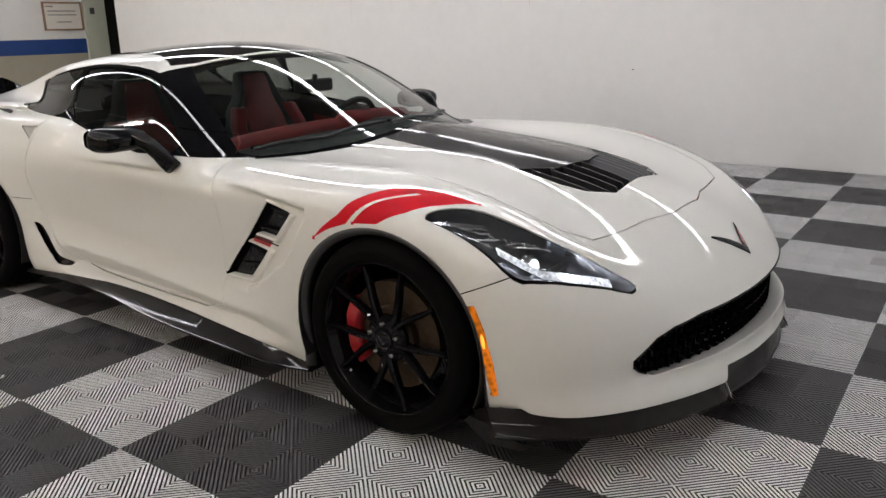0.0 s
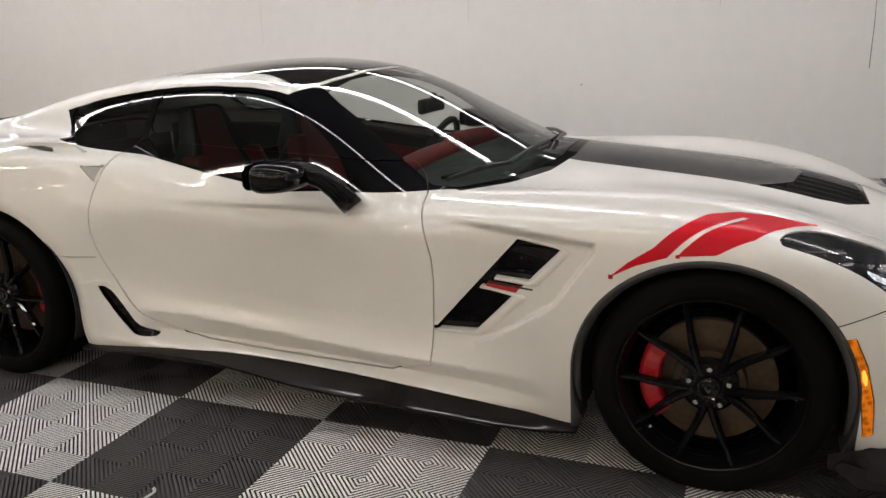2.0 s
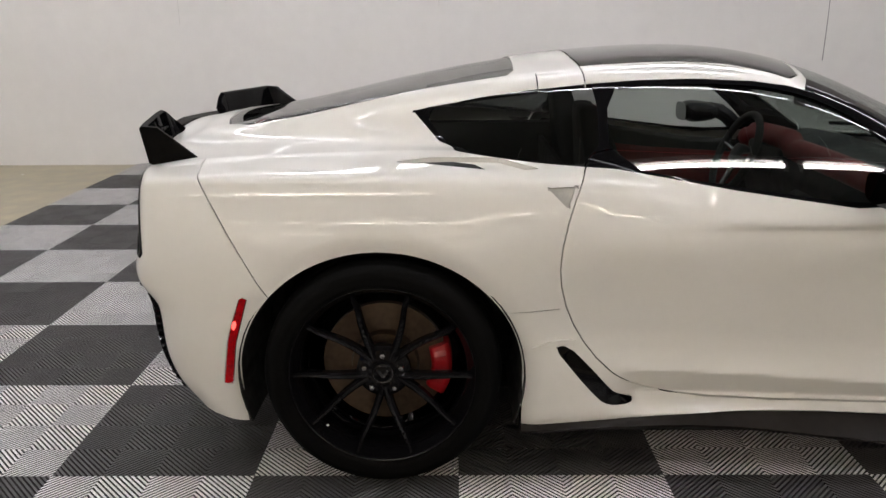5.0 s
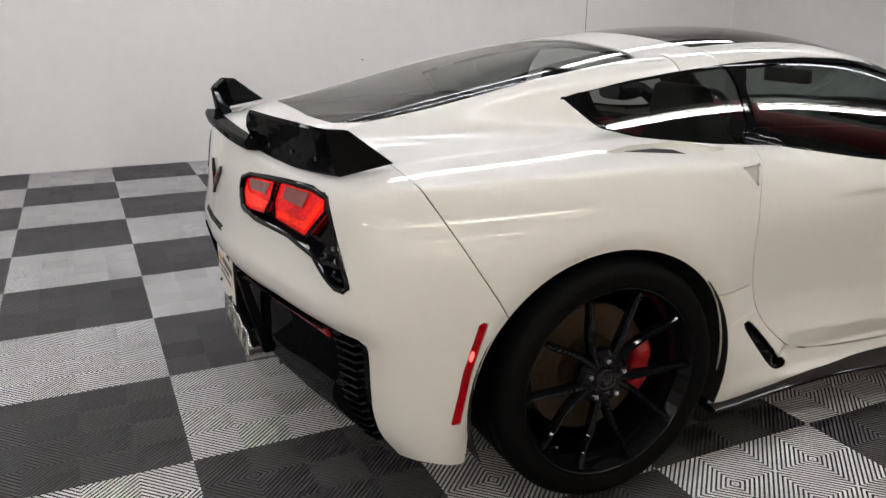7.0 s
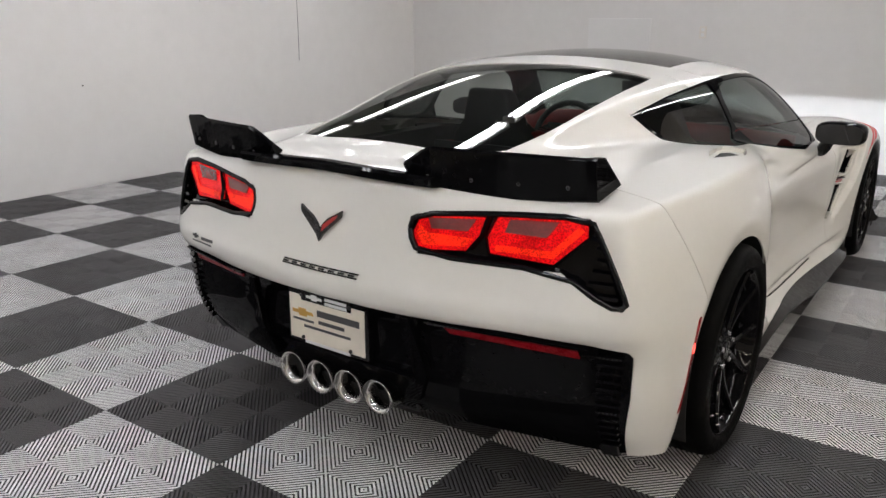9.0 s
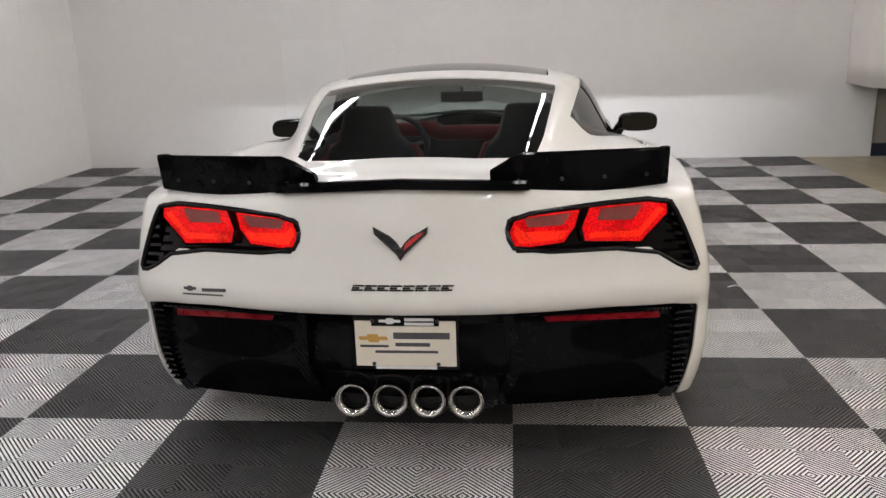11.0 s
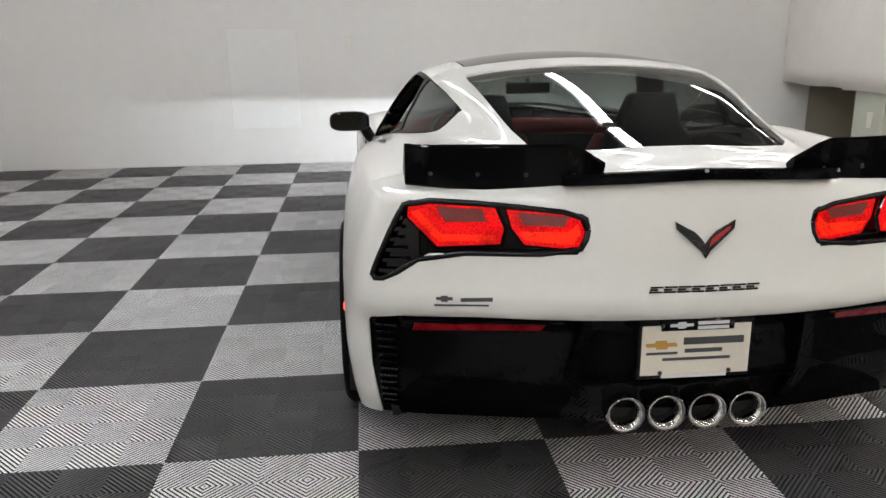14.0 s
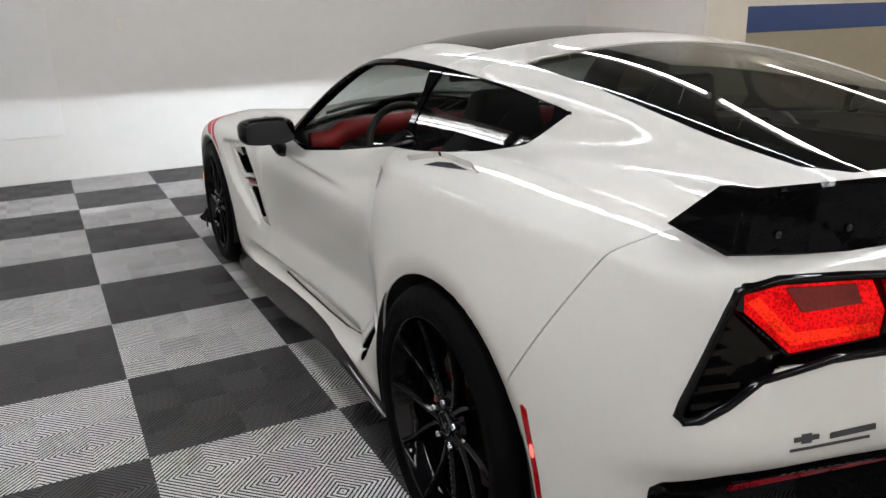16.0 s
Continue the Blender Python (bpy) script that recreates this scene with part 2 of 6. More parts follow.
def tube(points, radius, segments=8):
    """A round bar along points."""
    pts = [Vector(p) for p in points]
    rings = []
    for i, p in enumerate(pts):
        t = (pts[min(i + 1, len(pts) - 1)] - pts[max(i - 1, 0)]).normalized()
        a = t.orthogonal().normalized() if i == 0 else (a - t * a.dot(t)).normalized()
        b = t.cross(a)
        rings.append([p + radius * (math.cos(k) * a + math.sin(k) * b) for k in (2 * math.pi * j / segments for j in range(segments))])
    return loft(rings)


def prism(outline, place, depth):
    """An outline of (a, b) pairs raised to a plate; place(a, b, c) gives the point at height c."""
    bm = bmesh.new()
    lo, hi = [bm.verts.new(place(a, b, 0)) for a, b in outline], [bm.verts.new(place(a, b, depth)) for a, b in outline]
    n = len(outline)
    bm.faces.new(lo[::-1])
    bm.faces.new(hi)
    for i in range(n):
        bm.faces.new((lo[i], lo[(i + 1) % n], hi[(i + 1) % n], hi[i]))
    bmesh.ops.recalc_face_normals(bm, faces=bm.faces)
    return bm



# ---- the room ----
SQ = 0.61
LEFT, FRONT, BACK, RIGHT, TOP = -4.275, 6.115, -8.0, 24.0, 3.35
into(boxes((-7, RIGHT + 0.3, BACK - 0.3, 8, -0.3, -0.016)), "floor", M_CONCRETE, label="worn cream painted concrete floor", category="floor", kind="structure")
into(boxes((LEFT - 0.15, LEFT, -6.75, FRONT + 0.15, -0.016, TOP)), "wall_left", M_WALL, label="plain white painted wall", category="wall", kind="structure")
into(boxes((LEFT, 4.43, FRONT, FRONT + 0.15, -0.016, TOP)), "wall_front", M_WALL, label="plain white painted wall with scuffs", category="wall", kind="structure")
into(boxes((4.43, RIGHT, FRONT + 0.03, FRONT + 0.15, -0.016, TOP)), "wall_front_recess", M_WALL2, label="olive grey wall behind the hung sheets", category="wall", kind="structure")
into(boxes((4.43, RIGHT, FRONT + 0.012, FRONT + 0.03, -0.016, 0.12)), "baseboard_front", M_NAVY, label="dark navy painted baseboard", category="baseboard", kind="structure")
# unseen end wall, its cream added for warm bounce on the car
into(boxes((RIGHT, RIGHT + 0.15, BACK, 6.7, -0.016, TOP)), "wall_right", M_CREAM_BOUNCE, label="unseen cream wall, added to warm the car's right flank", category="wall", kind="structure")
into(boxes((-4.48, RIGHT, BACK - 0.15, BACK, -0.016, 0.945)), "wall_back_lower", M_WALL2, label="olive grey lower wall", category="wall", kind="structure")
into(boxes((-4.48, RIGHT, BACK - 0.15, BACK, 1.175, TOP)), "wall_back_upper", M_WALL, label="cream white upper wall", category="wall", kind="structure")
into(boxes((-4.48, RIGHT, BACK - 0.15, BACK + 0.003, 0.945, 1.175)), "trim_blue_band_back", M_BLUE, label="painted blue band along the wall", category="wall band", kind="structure")
into(boxes((-4.86, -4.48, BACK - 0.15, BACK + 0.05, -0.016, TOP)), "trim_door_post", M_PILLAR, label="pale door post beside a dark doorway", category="door post", kind="structure")
# the doorway's darkness is a near-black panel set behind the opening
into(boxes((-7, -4.86, BACK - 0.6, BACK - 0.5, -0.016, TOP)), "wall_doorway", M_VOID, label="near-black panel for the shade in the doorway", category="doorway", kind="structure")
into(boxes((-7.15, -7, BACK - 0.6, -6.75, -0.016, TOP), (-7, LEFT - 0.15, -6.75, -6.6, -0.016, TOP)), "wall_recess", M_WALL, label="white wall of the recess", category="wall", kind="structure")
into(boxes((-7.2, RIGHT + 0.3, BACK - 0.7, 6.8, TOP, TOP + 0.15)), "ceiling", M_CEIL, label="dark open ceiling", category="ceiling", kind="structure")


def strip_light(lit, tubes, half):
    """A batten with one or two bare tubes."""
    ob = tagged(new("strip_light"), "long ceiling batten with a single bare lit tube" if len(tubes) == 1 else "long ceiling fluorescent strip with two bare lit tubes", "ceiling light", "ceiling strip lights")
    part("tray", boxes((-half, half, -1.2, 1.2, 0.055, 0.10), bevel=0.008), M_TRAY, ob)
    for x in tubes:
        bm = lathe([(0.001, -1.17), (0.0135, -1.17), (0.0135, 1.17), (0.001, 1.17)], 12)
        bmesh.ops.rotate(bm, verts=bm.verts, cent=(0, 0, 0), matrix=Matrix.Rotation(math.pi / 2, 3, "Z"))
        bmesh.ops.translate(bm, verts=bm.verts, vec=(x, 0, 0.03))
        part("tube", bm, lit, ob, "unseen warm tube, tinted to warm the car's right flank" if lit == M_TUBE_WARM_FILL else "lit white tube")
    for y in (-1.185, 1.185):
        part("end_cap", boxes((-half + 0.005, half - 0.005, y - 0.015, y + 0.015, 0.0, 0.07), bevel=0.004), M_TRAY, ob)
    return ob


PAIR = (-0.03, 0.03)
for row, lit, tubes, half in ((LAMP_ROWS[:1], M_TUBE_DIM, PAIR, 0.065), (LAMP_ROWS[1:3], M_TUBE, PAIR, 0.065), (LAMP_ROWS[3:4], M_TUBE_LONE, (0.0,), 0.025), (LAMP_ROWS[4:], M_TUBE_WARM_FILL, (0.0,), 0.025)):
    first = strip_light(lit, tubes, half)
    first.matrix_basis = pose(row[0], -6.1, TOP - 0.42)
    for x in row:
        for n in range(5):
            if n or x != row[0]:
                copy_thing(first, pose(x, -6.1 + 2.5 * n, TOP - 0.42))
for x in LAMP_ROWS:
    for n in range(5):
        for d in (-0.9, 0.9):
            into(tube([(x, -6.1 + 2.5 * n + d, TOP - 0.32), (x, -6.1 + 2.5 * n + d, TOP)], 0.004, 6), "hanger_rod", M_TRAY, label="thin steel rod holding a ceiling strip", category="hanger rod", group="ceiling hanger rods")

# the end of a cross wall, its upper part wrapped in sheets
SX, SY0, SY1 = 4.13, 4.38, 4.81
into(boxes((SX + 0.004, RIGHT, SY0, SY1, -0.016, 0.995)), "wall_cross_lower", M_WALL2, label="olive grey lower part of the cross wall", category="wall", kind="structure")
into(boxes((SX + 0.004, RIGHT, SY0 - 0.003, SY1, 0.995, 1.235)), "trim_blue_band_cross", M_BLUE, label="painted blue band along the cross wall", category="wall band", kind="structure")
into(boxes((SX + 0.004, RIGHT, SY0, SY1, 1.235, TOP)), "wall_cross_upper", M_WALL, label="cream white upper part of the cross wall", category="wall", kind="structure")
end = tagged(new("wall_end"), "pale green painted end of the cross wall", "wall end", kind="structure")
part("end_face", boxes((SX, SX + 0.004, SY0, SY1, 0.13, TOP)), M_PILLAR, end)
part("corner_strip", boxes((SX, SX + 0.13, SY0 - 0.004, SY0, 0.13, 0.78)), M_PILLAR, end)
part("base", boxes((SX - 0.016, SX + 2.6, SY0 - 0.016, SY1 + 0.016, -0.016, 0.13), bevel=0.006), M_NAVY, end, "dark navy painted base")
part("switch_plate", boxes((SX - 0.011, SX, 4.52, 4.59, 0.42, 0.56), bevel=0.003), M_PAPER, end, "cream switch plate")


def sheet(path, bottom, seed):
    """A hung cloth: soft folds across its run, a slightly uneven hem."""
    rng = random.Random(seed)
    length, pts = 0, []
    for (ax, ay), (bx, by) in zip(path, path[1:]):
        n = max(int(math.hypot(bx - ax, by - ay) / 0.03), 1)
        pts += [(ax + (bx - ax) * i / n, ay + (by - ay) * i / n, bx - ax, by - ay) for i in range(n)]
    phase = rng.random() * 6
    rings = []
    for side in (0, 1):
        for k in (range(13) if side == 0 else range(12, -1, -1)):
            z = bottom + (TOP - bottom) * k / 12
            ring = []
            for i, (x, y, dx, dy) in enumerate(pts):
                l = math.hypot(dx, dy)
                off = (0.006 * math.sin(i * 0.16 + phase) + 0.003 * math.sin(i * 0.4 + z * 1.3)) * (1 - 0.5 * k / 12) - side * 0.004
                hem = 0.006 * math.sin(i * 0.22 + phase) if k == 0 else 0
                ring.append((x - dy / l * off, y + dx / l * off, z + hem))
            rings.append(ring)
    rings.append(rings[0])
    return loft(rings, closed=False)


into(sheet([(4.10, 6.10), (4.09, 4.86)], 0.755, 1), "hanging_sheet", M_SHEET, label="white sheet hung from the ceiling between two walls", category="sheet", smooth=True, group="hung white sheets")
into(sheet([(4.075, 4.95), (4.08, 4.33), (4.62, 4.33)], 0.745, 2), "hanging_sheet", M_SHEET, label="white sheet wrapped round the end of the cross wall", category="sheet", smooth=True, group="hung white sheets")

# small things on the walls
into(boxes((-1.9, -1.205, FRONT - 0.012, FRONT - 0.001, 0.375, 1.375), bevel=0.003), "wall_panel", M_PANEL, label="flat white access panel on the white wall", category="wall panel")
outlet = tagged(new("wall_outlet"), "small white electrical outlet plate on the wall", "outlet")
part("cover", boxes((-0.70, -0.63, FRONT - 0.01, FRONT - 0.001, 1.185, 1.30), bevel=0.003), M_PAPER, outlet)
for z in (1.218, 1.267):
    part("socket", boxes((-0.682, -0.648, FRONT - 0.013, FRONT - 0.0105, z - 0.016, z + 0.016), bevel=0.001), M_PALE, outlet)
frame_thing = tagged(new("framed_notice"), "framed printed notice hung on the back wall", "notice")
FX0, FX1, FZ0, FZ1 = -4.46, -3.80, 1.31, 1.75
part("frame", boxes((FX0, FX1, BACK + 0.002, BACK + 0.03, FZ0, FZ0 + 0.025), (FX0, FX1, BACK + 0.002, BACK + 0.03, FZ1 - 0.025, FZ1), (FX0, FX0 + 0.025, BACK + 0.002, BACK + 0.03, FZ0 + 0.025, FZ1 - 0.025), (FX1 - 0.025, FX1, BACK + 0.002, BACK + 0.03, FZ0 + 0.025, FZ1 - 0.025)), M_WOODFRAME, frame_thing, "thin brown wooden frame")
part("paper", boxes((FX0 + 0.025, FX1 - 0.025, BACK + 0.002, BACK + 0.012, FZ0 + 0.025, FZ1 - 0.025)), M_PAPER, frame_thing, "cream printed paper")
for z, a, b in ((0.37, 0.48, 0.6), (0.3, 0.1, 0.58), (0.24, 0.1, 0.58), (0.13, 0.2, 0.45)):
    part("printed_line", boxes((FX0 + a, FX0 + b, BACK + 0.0125, BACK + 0.014, FZ0 + z - 0.006, FZ0 + z + 0.006)), M_INK, frame_thing)
into(boxes((-4.66, -4.58, BACK + 0.051, BACK + 0.06, 1.56, 1.66), bevel=0.003), "wall_switch", M_GREY, label="small grey switch on the door post", category="switch")
# marks on the left wall: plaster board seams and a long scratch
for y, z0 in ((0.5, 1.45), (2.87, 1.5), (-1.92, 1.3), (5.2, 1.6)):
    into(boxes((LEFT, LEFT + 0.0015, y - 0.0025, y + 0.0025, z0, TOP)), "trim_wall_seam", M_SEAM, label="faint vertical seam in the white wall", category="wall seam", kind="structure")
into(prism([(4.098, 0.935), (4.104, 0.94), (4.108, 1.3), (4.103, 1.57), (4.100, 1.57), (4.103, 1.3)], lambda a, b, c: (LEFT + c, a, b), 0.002), "trim_wall_scratch", M_INK, label="long dark scratch down the white wall", category="scratch", kind="structure")
into(prism([(1.63, 0.82), (1.65, 0.822), (1.648, 0.83), (1.632, 0.829)], lambda a, b, c: (LEFT + c, a, b), 0.002), "trim_wall_chip", M_INK, label="small dark chip in the white wall", category="chip", kind="structure")

# scraps of white paper left on the floor
for k, (x, y) in enumerate([(2.09, 1.71), (1.8, 1.55), (-3.57, -3.67), (-3.67, -3.3)]):
    rng = random.Random(k)
    turn, size = rng.random() * 6, 0.018 + 0.012 * rng.random()
    rings = []
    for j in range(7):
        a = turn + 0.35 * j
        p = Vector((x + size * math.cos(a) * 1.4, y + size * math.sin(a), 0.0025 + 0.003 * math.sin(j)))
        side = Vector((math.cos(a), math.sin(a), 0)) * 0.005
        rings.append([p - side, p + side, p + side + Vector((0, 0, 0.0015)), p - side + Vector((0, 0, 0.0015))])
    into(loft(rings), "paper_scrap", M_PALE, label="small curled scrap of white paper on the floor", category="scrap", smooth=True, group="scraps on the floor")

# ---- the car's skin as one smooth field, zero on the skin; u across, y ahead, z up ----
XC = 0.301


def curve(text, soft=0.035):
    """A smooth function of one number through knots 'at:value', monotone between them and softened."""
    k = np.array([[float(v) for v in w.split(":")] for w in text.split()])
    x, v = k[:, 0], k[:, 1]
    d, h = np.diff(v) / np.diff(x), np.diff(x)
    m = np.r_[d[0], np.where(d[1:] * d[:-1] > 0, 2 * d[1:] * d[:-1] / np.where(np.abs(d[1:] + d[:-1]) > 1e-9, d[1:] + d[:-1], 1), 0), d[-1]]
    s = np.arange(x[0] - 0.6, x[-1] + 0.6, 0.0025)
    c = np.clip(s, x[0], x[-1])
    i = np.clip(np.searchsorted(x, c, side="right") - 1, 0, len(h) - 1)
    t = (c - x[i]) / h[i]
    out = (2 * t**3 - 3 * t**2 + 1) * v[i] + (t**3 - 2 * t**2 + t) * h[i] * m[i] + (3 * t**2 - 2 * t**3) * v[i + 1] + (t**3 - t**2) * h[i] * m[i + 1]
    out += np.where(s < x[0], (s - x[0]) * m[0], 0) + np.where(s > x[-1], (s - x[-1]) * m[-1], 0)
    if soft:
        n = int(3 * soft / 0.0025)
        w = np.exp(-0.5 * (np.arange(-n, n + 1) * 0.0025 / soft) ** 2)
        out = np.convolve(np.pad(out, n, mode="reflect", reflect_type="odd"), w / w.sum(), mode="valid")
    return lambda p: np.interp(p, s, out)


def smax(a, b, k):
    h = np.maximum(k - np.abs(a - b), 0) / k
    return np.maximum(a, b) + h**3 * k / 6


def smin(a, b, k):
    return -smax(-a, -b, k)


def step(a, b, p):
    t = np.clip((p - a) / (b - a), 0, 1)
    return t * t * (3 - 2 * t)


HOOD = curve("-.5:.936 -.4:.957 -.2:.979 0:.987 .4:.97 1:.94 2:.895 2.45:.882 2.7:.862 3:.832 3.2:.806 3.4:.768 3.55:.725 3.66:.684 3.8:.617 3.9:.556 3.98:.49 4.1:.36", 0.09)
CREST = curve("-.5:.88 -.3:.905 0:.93 .3:.94 .55:.945 .8:.935 1.07:.905 1.39:.85 1.72:.805 2:.797 2.3:.803 2.6:.815 2.85:.82 3.05:.813 3.2:.795 3.35:.76 3.5:.712 3.66:.64 3.8:.555 3.9:.48 4.05:.34", 0.10)
VALLEY = curve("-.5:0 2:0 2.5:.012 2.9:.026 3.3:.026 3.7:.012 4:0", 0.12)
OUTFALL = curve("-.5:.3 0:.3 .6:.35 1:.5 2:.45 2.6:.3 3.1:.22 3.4:.3 4:.5", 0.15)
WIDE = curve("-.5:.84 -.4:.87 -.27:.90 -.1:.932 .05:.95 .25:.965 .45:.972 .65:.962 .8:.938 .95:.915 1.2:.895 1.6:.89 2:.9 2.25:.912 2.5:.925 2.7:.938 2.9:.948 3.1:.951 3.3:.946 3.5:.932 3.65:.915 4.1:.88", 0.10)
DOORNESS = curve("-.5:0 .7:0 1.05:1 2.1:1 2.6:.35 2.85:0 4:0", 0.06)
IN_DOOR = curve(".05:.05 .15:.02 .2:.003 .25:.014 .29:.018 .33:.0255 .36:.035 .40:.048 .45:.057 .54:.051 .62:.041 .68:.037 .71:.0395 .735:.0455 .77:.057 .80:.068 .86:.09 .95:.13 1.1:.22", 0.008)
IN_WING = curve(".05:.09 .2:.03 .3:.012 .42:.0 .6:.001 .72:.006 .8:.014 .88:.03 .96:.06 1.1:.16", 0.03)
IN_HAUNCH = curve(".05:.09 .2:.03 .3:.012 .42:.0 .56:.003 .66:.013 .74:.028 .82:.050 .88:.070 .94:.094 1.1:.18", 0.02)
NOSE_PLAN = curve("0:4.03 .15:4.022 .3:3.995 .45:3.945 .6:3.875 .7:3.815 .8:3.735 .88:3.65 .94:3.56 1:3.4")
NOSE_RISE = curve(".05:-.03 .12:-.01 .16:.022 .2:.030 .235:.020 .28:.006 .35:.008 .42:0 .5:-.02 .6:-.07 .75:-.2", 0.016)
TAIL_PLAN = curve("0:-.44 .2:-.432 .4:-.405 .55:-.37 .7:-.335 .8:-.303 .86:-.272 .91:-.224 .96:-.125 1:.04")
TAIL_RISE = curve(".1:.2 .2:.13 .3:.06 .4:.03 .52:.02 .565:-.006 .59:-.022 .62:-.024 .67:-.012 .74:0 .83:.012 .92:.03 1:.06", 0.009)
ROOF = curve("-.3:.916 -.1:.981 .1:1.033 .3:1.082 .5:1.125 .7:1.162 .9:1.190 1.05:1.206 1.2:1.217 1.4:1.222 1.6:1.206 1.75:1.174 1.9:1.119 2.13:1.010 2.36:.908 2.6:.79", 0.14)
CROWN = curve("-.3:.022 .1:.03 .5:.045 .9:.068 1.2:.08 1.5:.082 1.8:.11 2.1:.15 2.4:.15 2.7:.1", 0.24)
CABIN = curve("-.4:.36 -.1:.46 .1:.52 .3:.575 .5:.635 .8:.72 1.1:.775 1.4:.803 1.7:.803 2:.793 2.2:.775 2.5:.7", 0.17)
MELT = curve("-.5:.13 .2:.12 .5:.07 .8:.03 1.2:.02 2.1:.02 2.4:.03 3:.03", 0.12)


EDGE = curve("-.5:.022 .6:.03 1:.07 1.4:.10 2.2:.10 2.8:.1 4:.1", 0.08)


def arch_tuck(y, z):
    """How far the skin turns in towards the edge of a wheel arch."""
    rear = np.hypot((y - 0.397) / 0.400, np.maximum(z - 0.335, 0) / 0.368) - 1
    return 0.014 * np.clip(1 - rear / 0.15, 0, 1) ** 2


def vent_cove(y, z):
    """The hollow in the front wing behind the wheel, that holds the vents."""
    top = 0.755 - 0.079 * (y - 2.255)
    ahead = np.interp(z, (0.36, 0.381, 0.515, 0.685, 0.72), (2.40, 2.452, 2.655, 2.770, 2.775))
    return 0.031 * step(2.24, 2.5, y) * (1 - step(top - 0.026, top + 0.004, z)) * (1 - step(ahead - 0.004, ahead + 0.014, y)) * step(0.33, 0.39, z)


def door_cut(z):
    """The flat that turns in under the crease along the foot of the door, and the sill's ledge below it."""
    return np.maximum(np.minimum((0.331 - z) * 0.70, (z - 0.202) * 1.3), 0)


def skin(p):
    """p: rows of u, y, z. Negative inside the car."""
    u, y, z = np.abs(p[..., 0]), p[..., 1], p[..., 2]
    s = np.clip(u / 0.7, 0, 1)
    mid, crest = HOOD(y), CREST(y)
    top = mid + (crest - mid) * (s * s * (3 - 2 * s)) - VALLEY(y) * np.sin(np.pi * np.clip(u / 0.72, 0, 1)) ** 2
    top = top - OUTFALL(y) * np.maximum(u - 0.7, 0) ** 2 / (np.maximum(u - 0.7, 0) + 0.08)
    d = DOORNESS(y)
    fall = np.clip((y - 1.1) * 0.058, 0, 0.07) * (1 - step(0.42, 0.62, z)) * (0.45 + 0.55 * step(0.2, 0.3, z))
    side = u - WIDE(y) + arch_tuck(y, z) + step(1.04, 1.15, y) * (1 - step(2.3, 2.68, y)) * door_cut(z + fall) + vent_cove(y, z) + d * IN_DOOR(z + fall) + (1 - d) * (IN_WING(z) + step(1.1, 0.6, y) * (IN_HAUNCH(z) - IN_WING(z)))
    front = (y - NOSE_PLAN(u) - NOSE_RISE(z)) * 0.8
    back = (TAIL_PLAN(u) + TAIL_RISE(z) - y) * 0.8
    body = smax(smax(z - top, side, EDGE(y)), front, 0.10)
    body = smax(body, back, 0.06)
    return smin(body, greenhouse(p), MELT(y))


def greenhouse(p):
    """Roof and glass alone, before they melt into the body."""
    u, y, z = np.abs(p[..., 0]), p[..., 1], p[..., 2]
    over = z - ROOF(y) + CROWN(y) * (u / 0.65) ** 2
    cabin = smax(over * 0.9, (u - CABIN(y) + (z - 0.85) * 0.56) * 0.87, 0.09)
    return smax(smax(cabin, 0.74 - z, 0.05), -0.22 - y, 0.05)


def slope(p, e=0.004, field=skin):
    g = np.stack([field(p + e * a) - field(p - e * a) for a in np.eye(3)], -1) / (2 * e)
    return g


def onto(p, rounds=4):
    for _ in range(rounds):
        g = slope(p)
        p = p - g * (skin(p) / np.maximum((g * g).sum(-1), 0.05))[..., None]
    return p

# ---- meshing the skin: one vertex in each cell that it crosses, drawn onto it ----


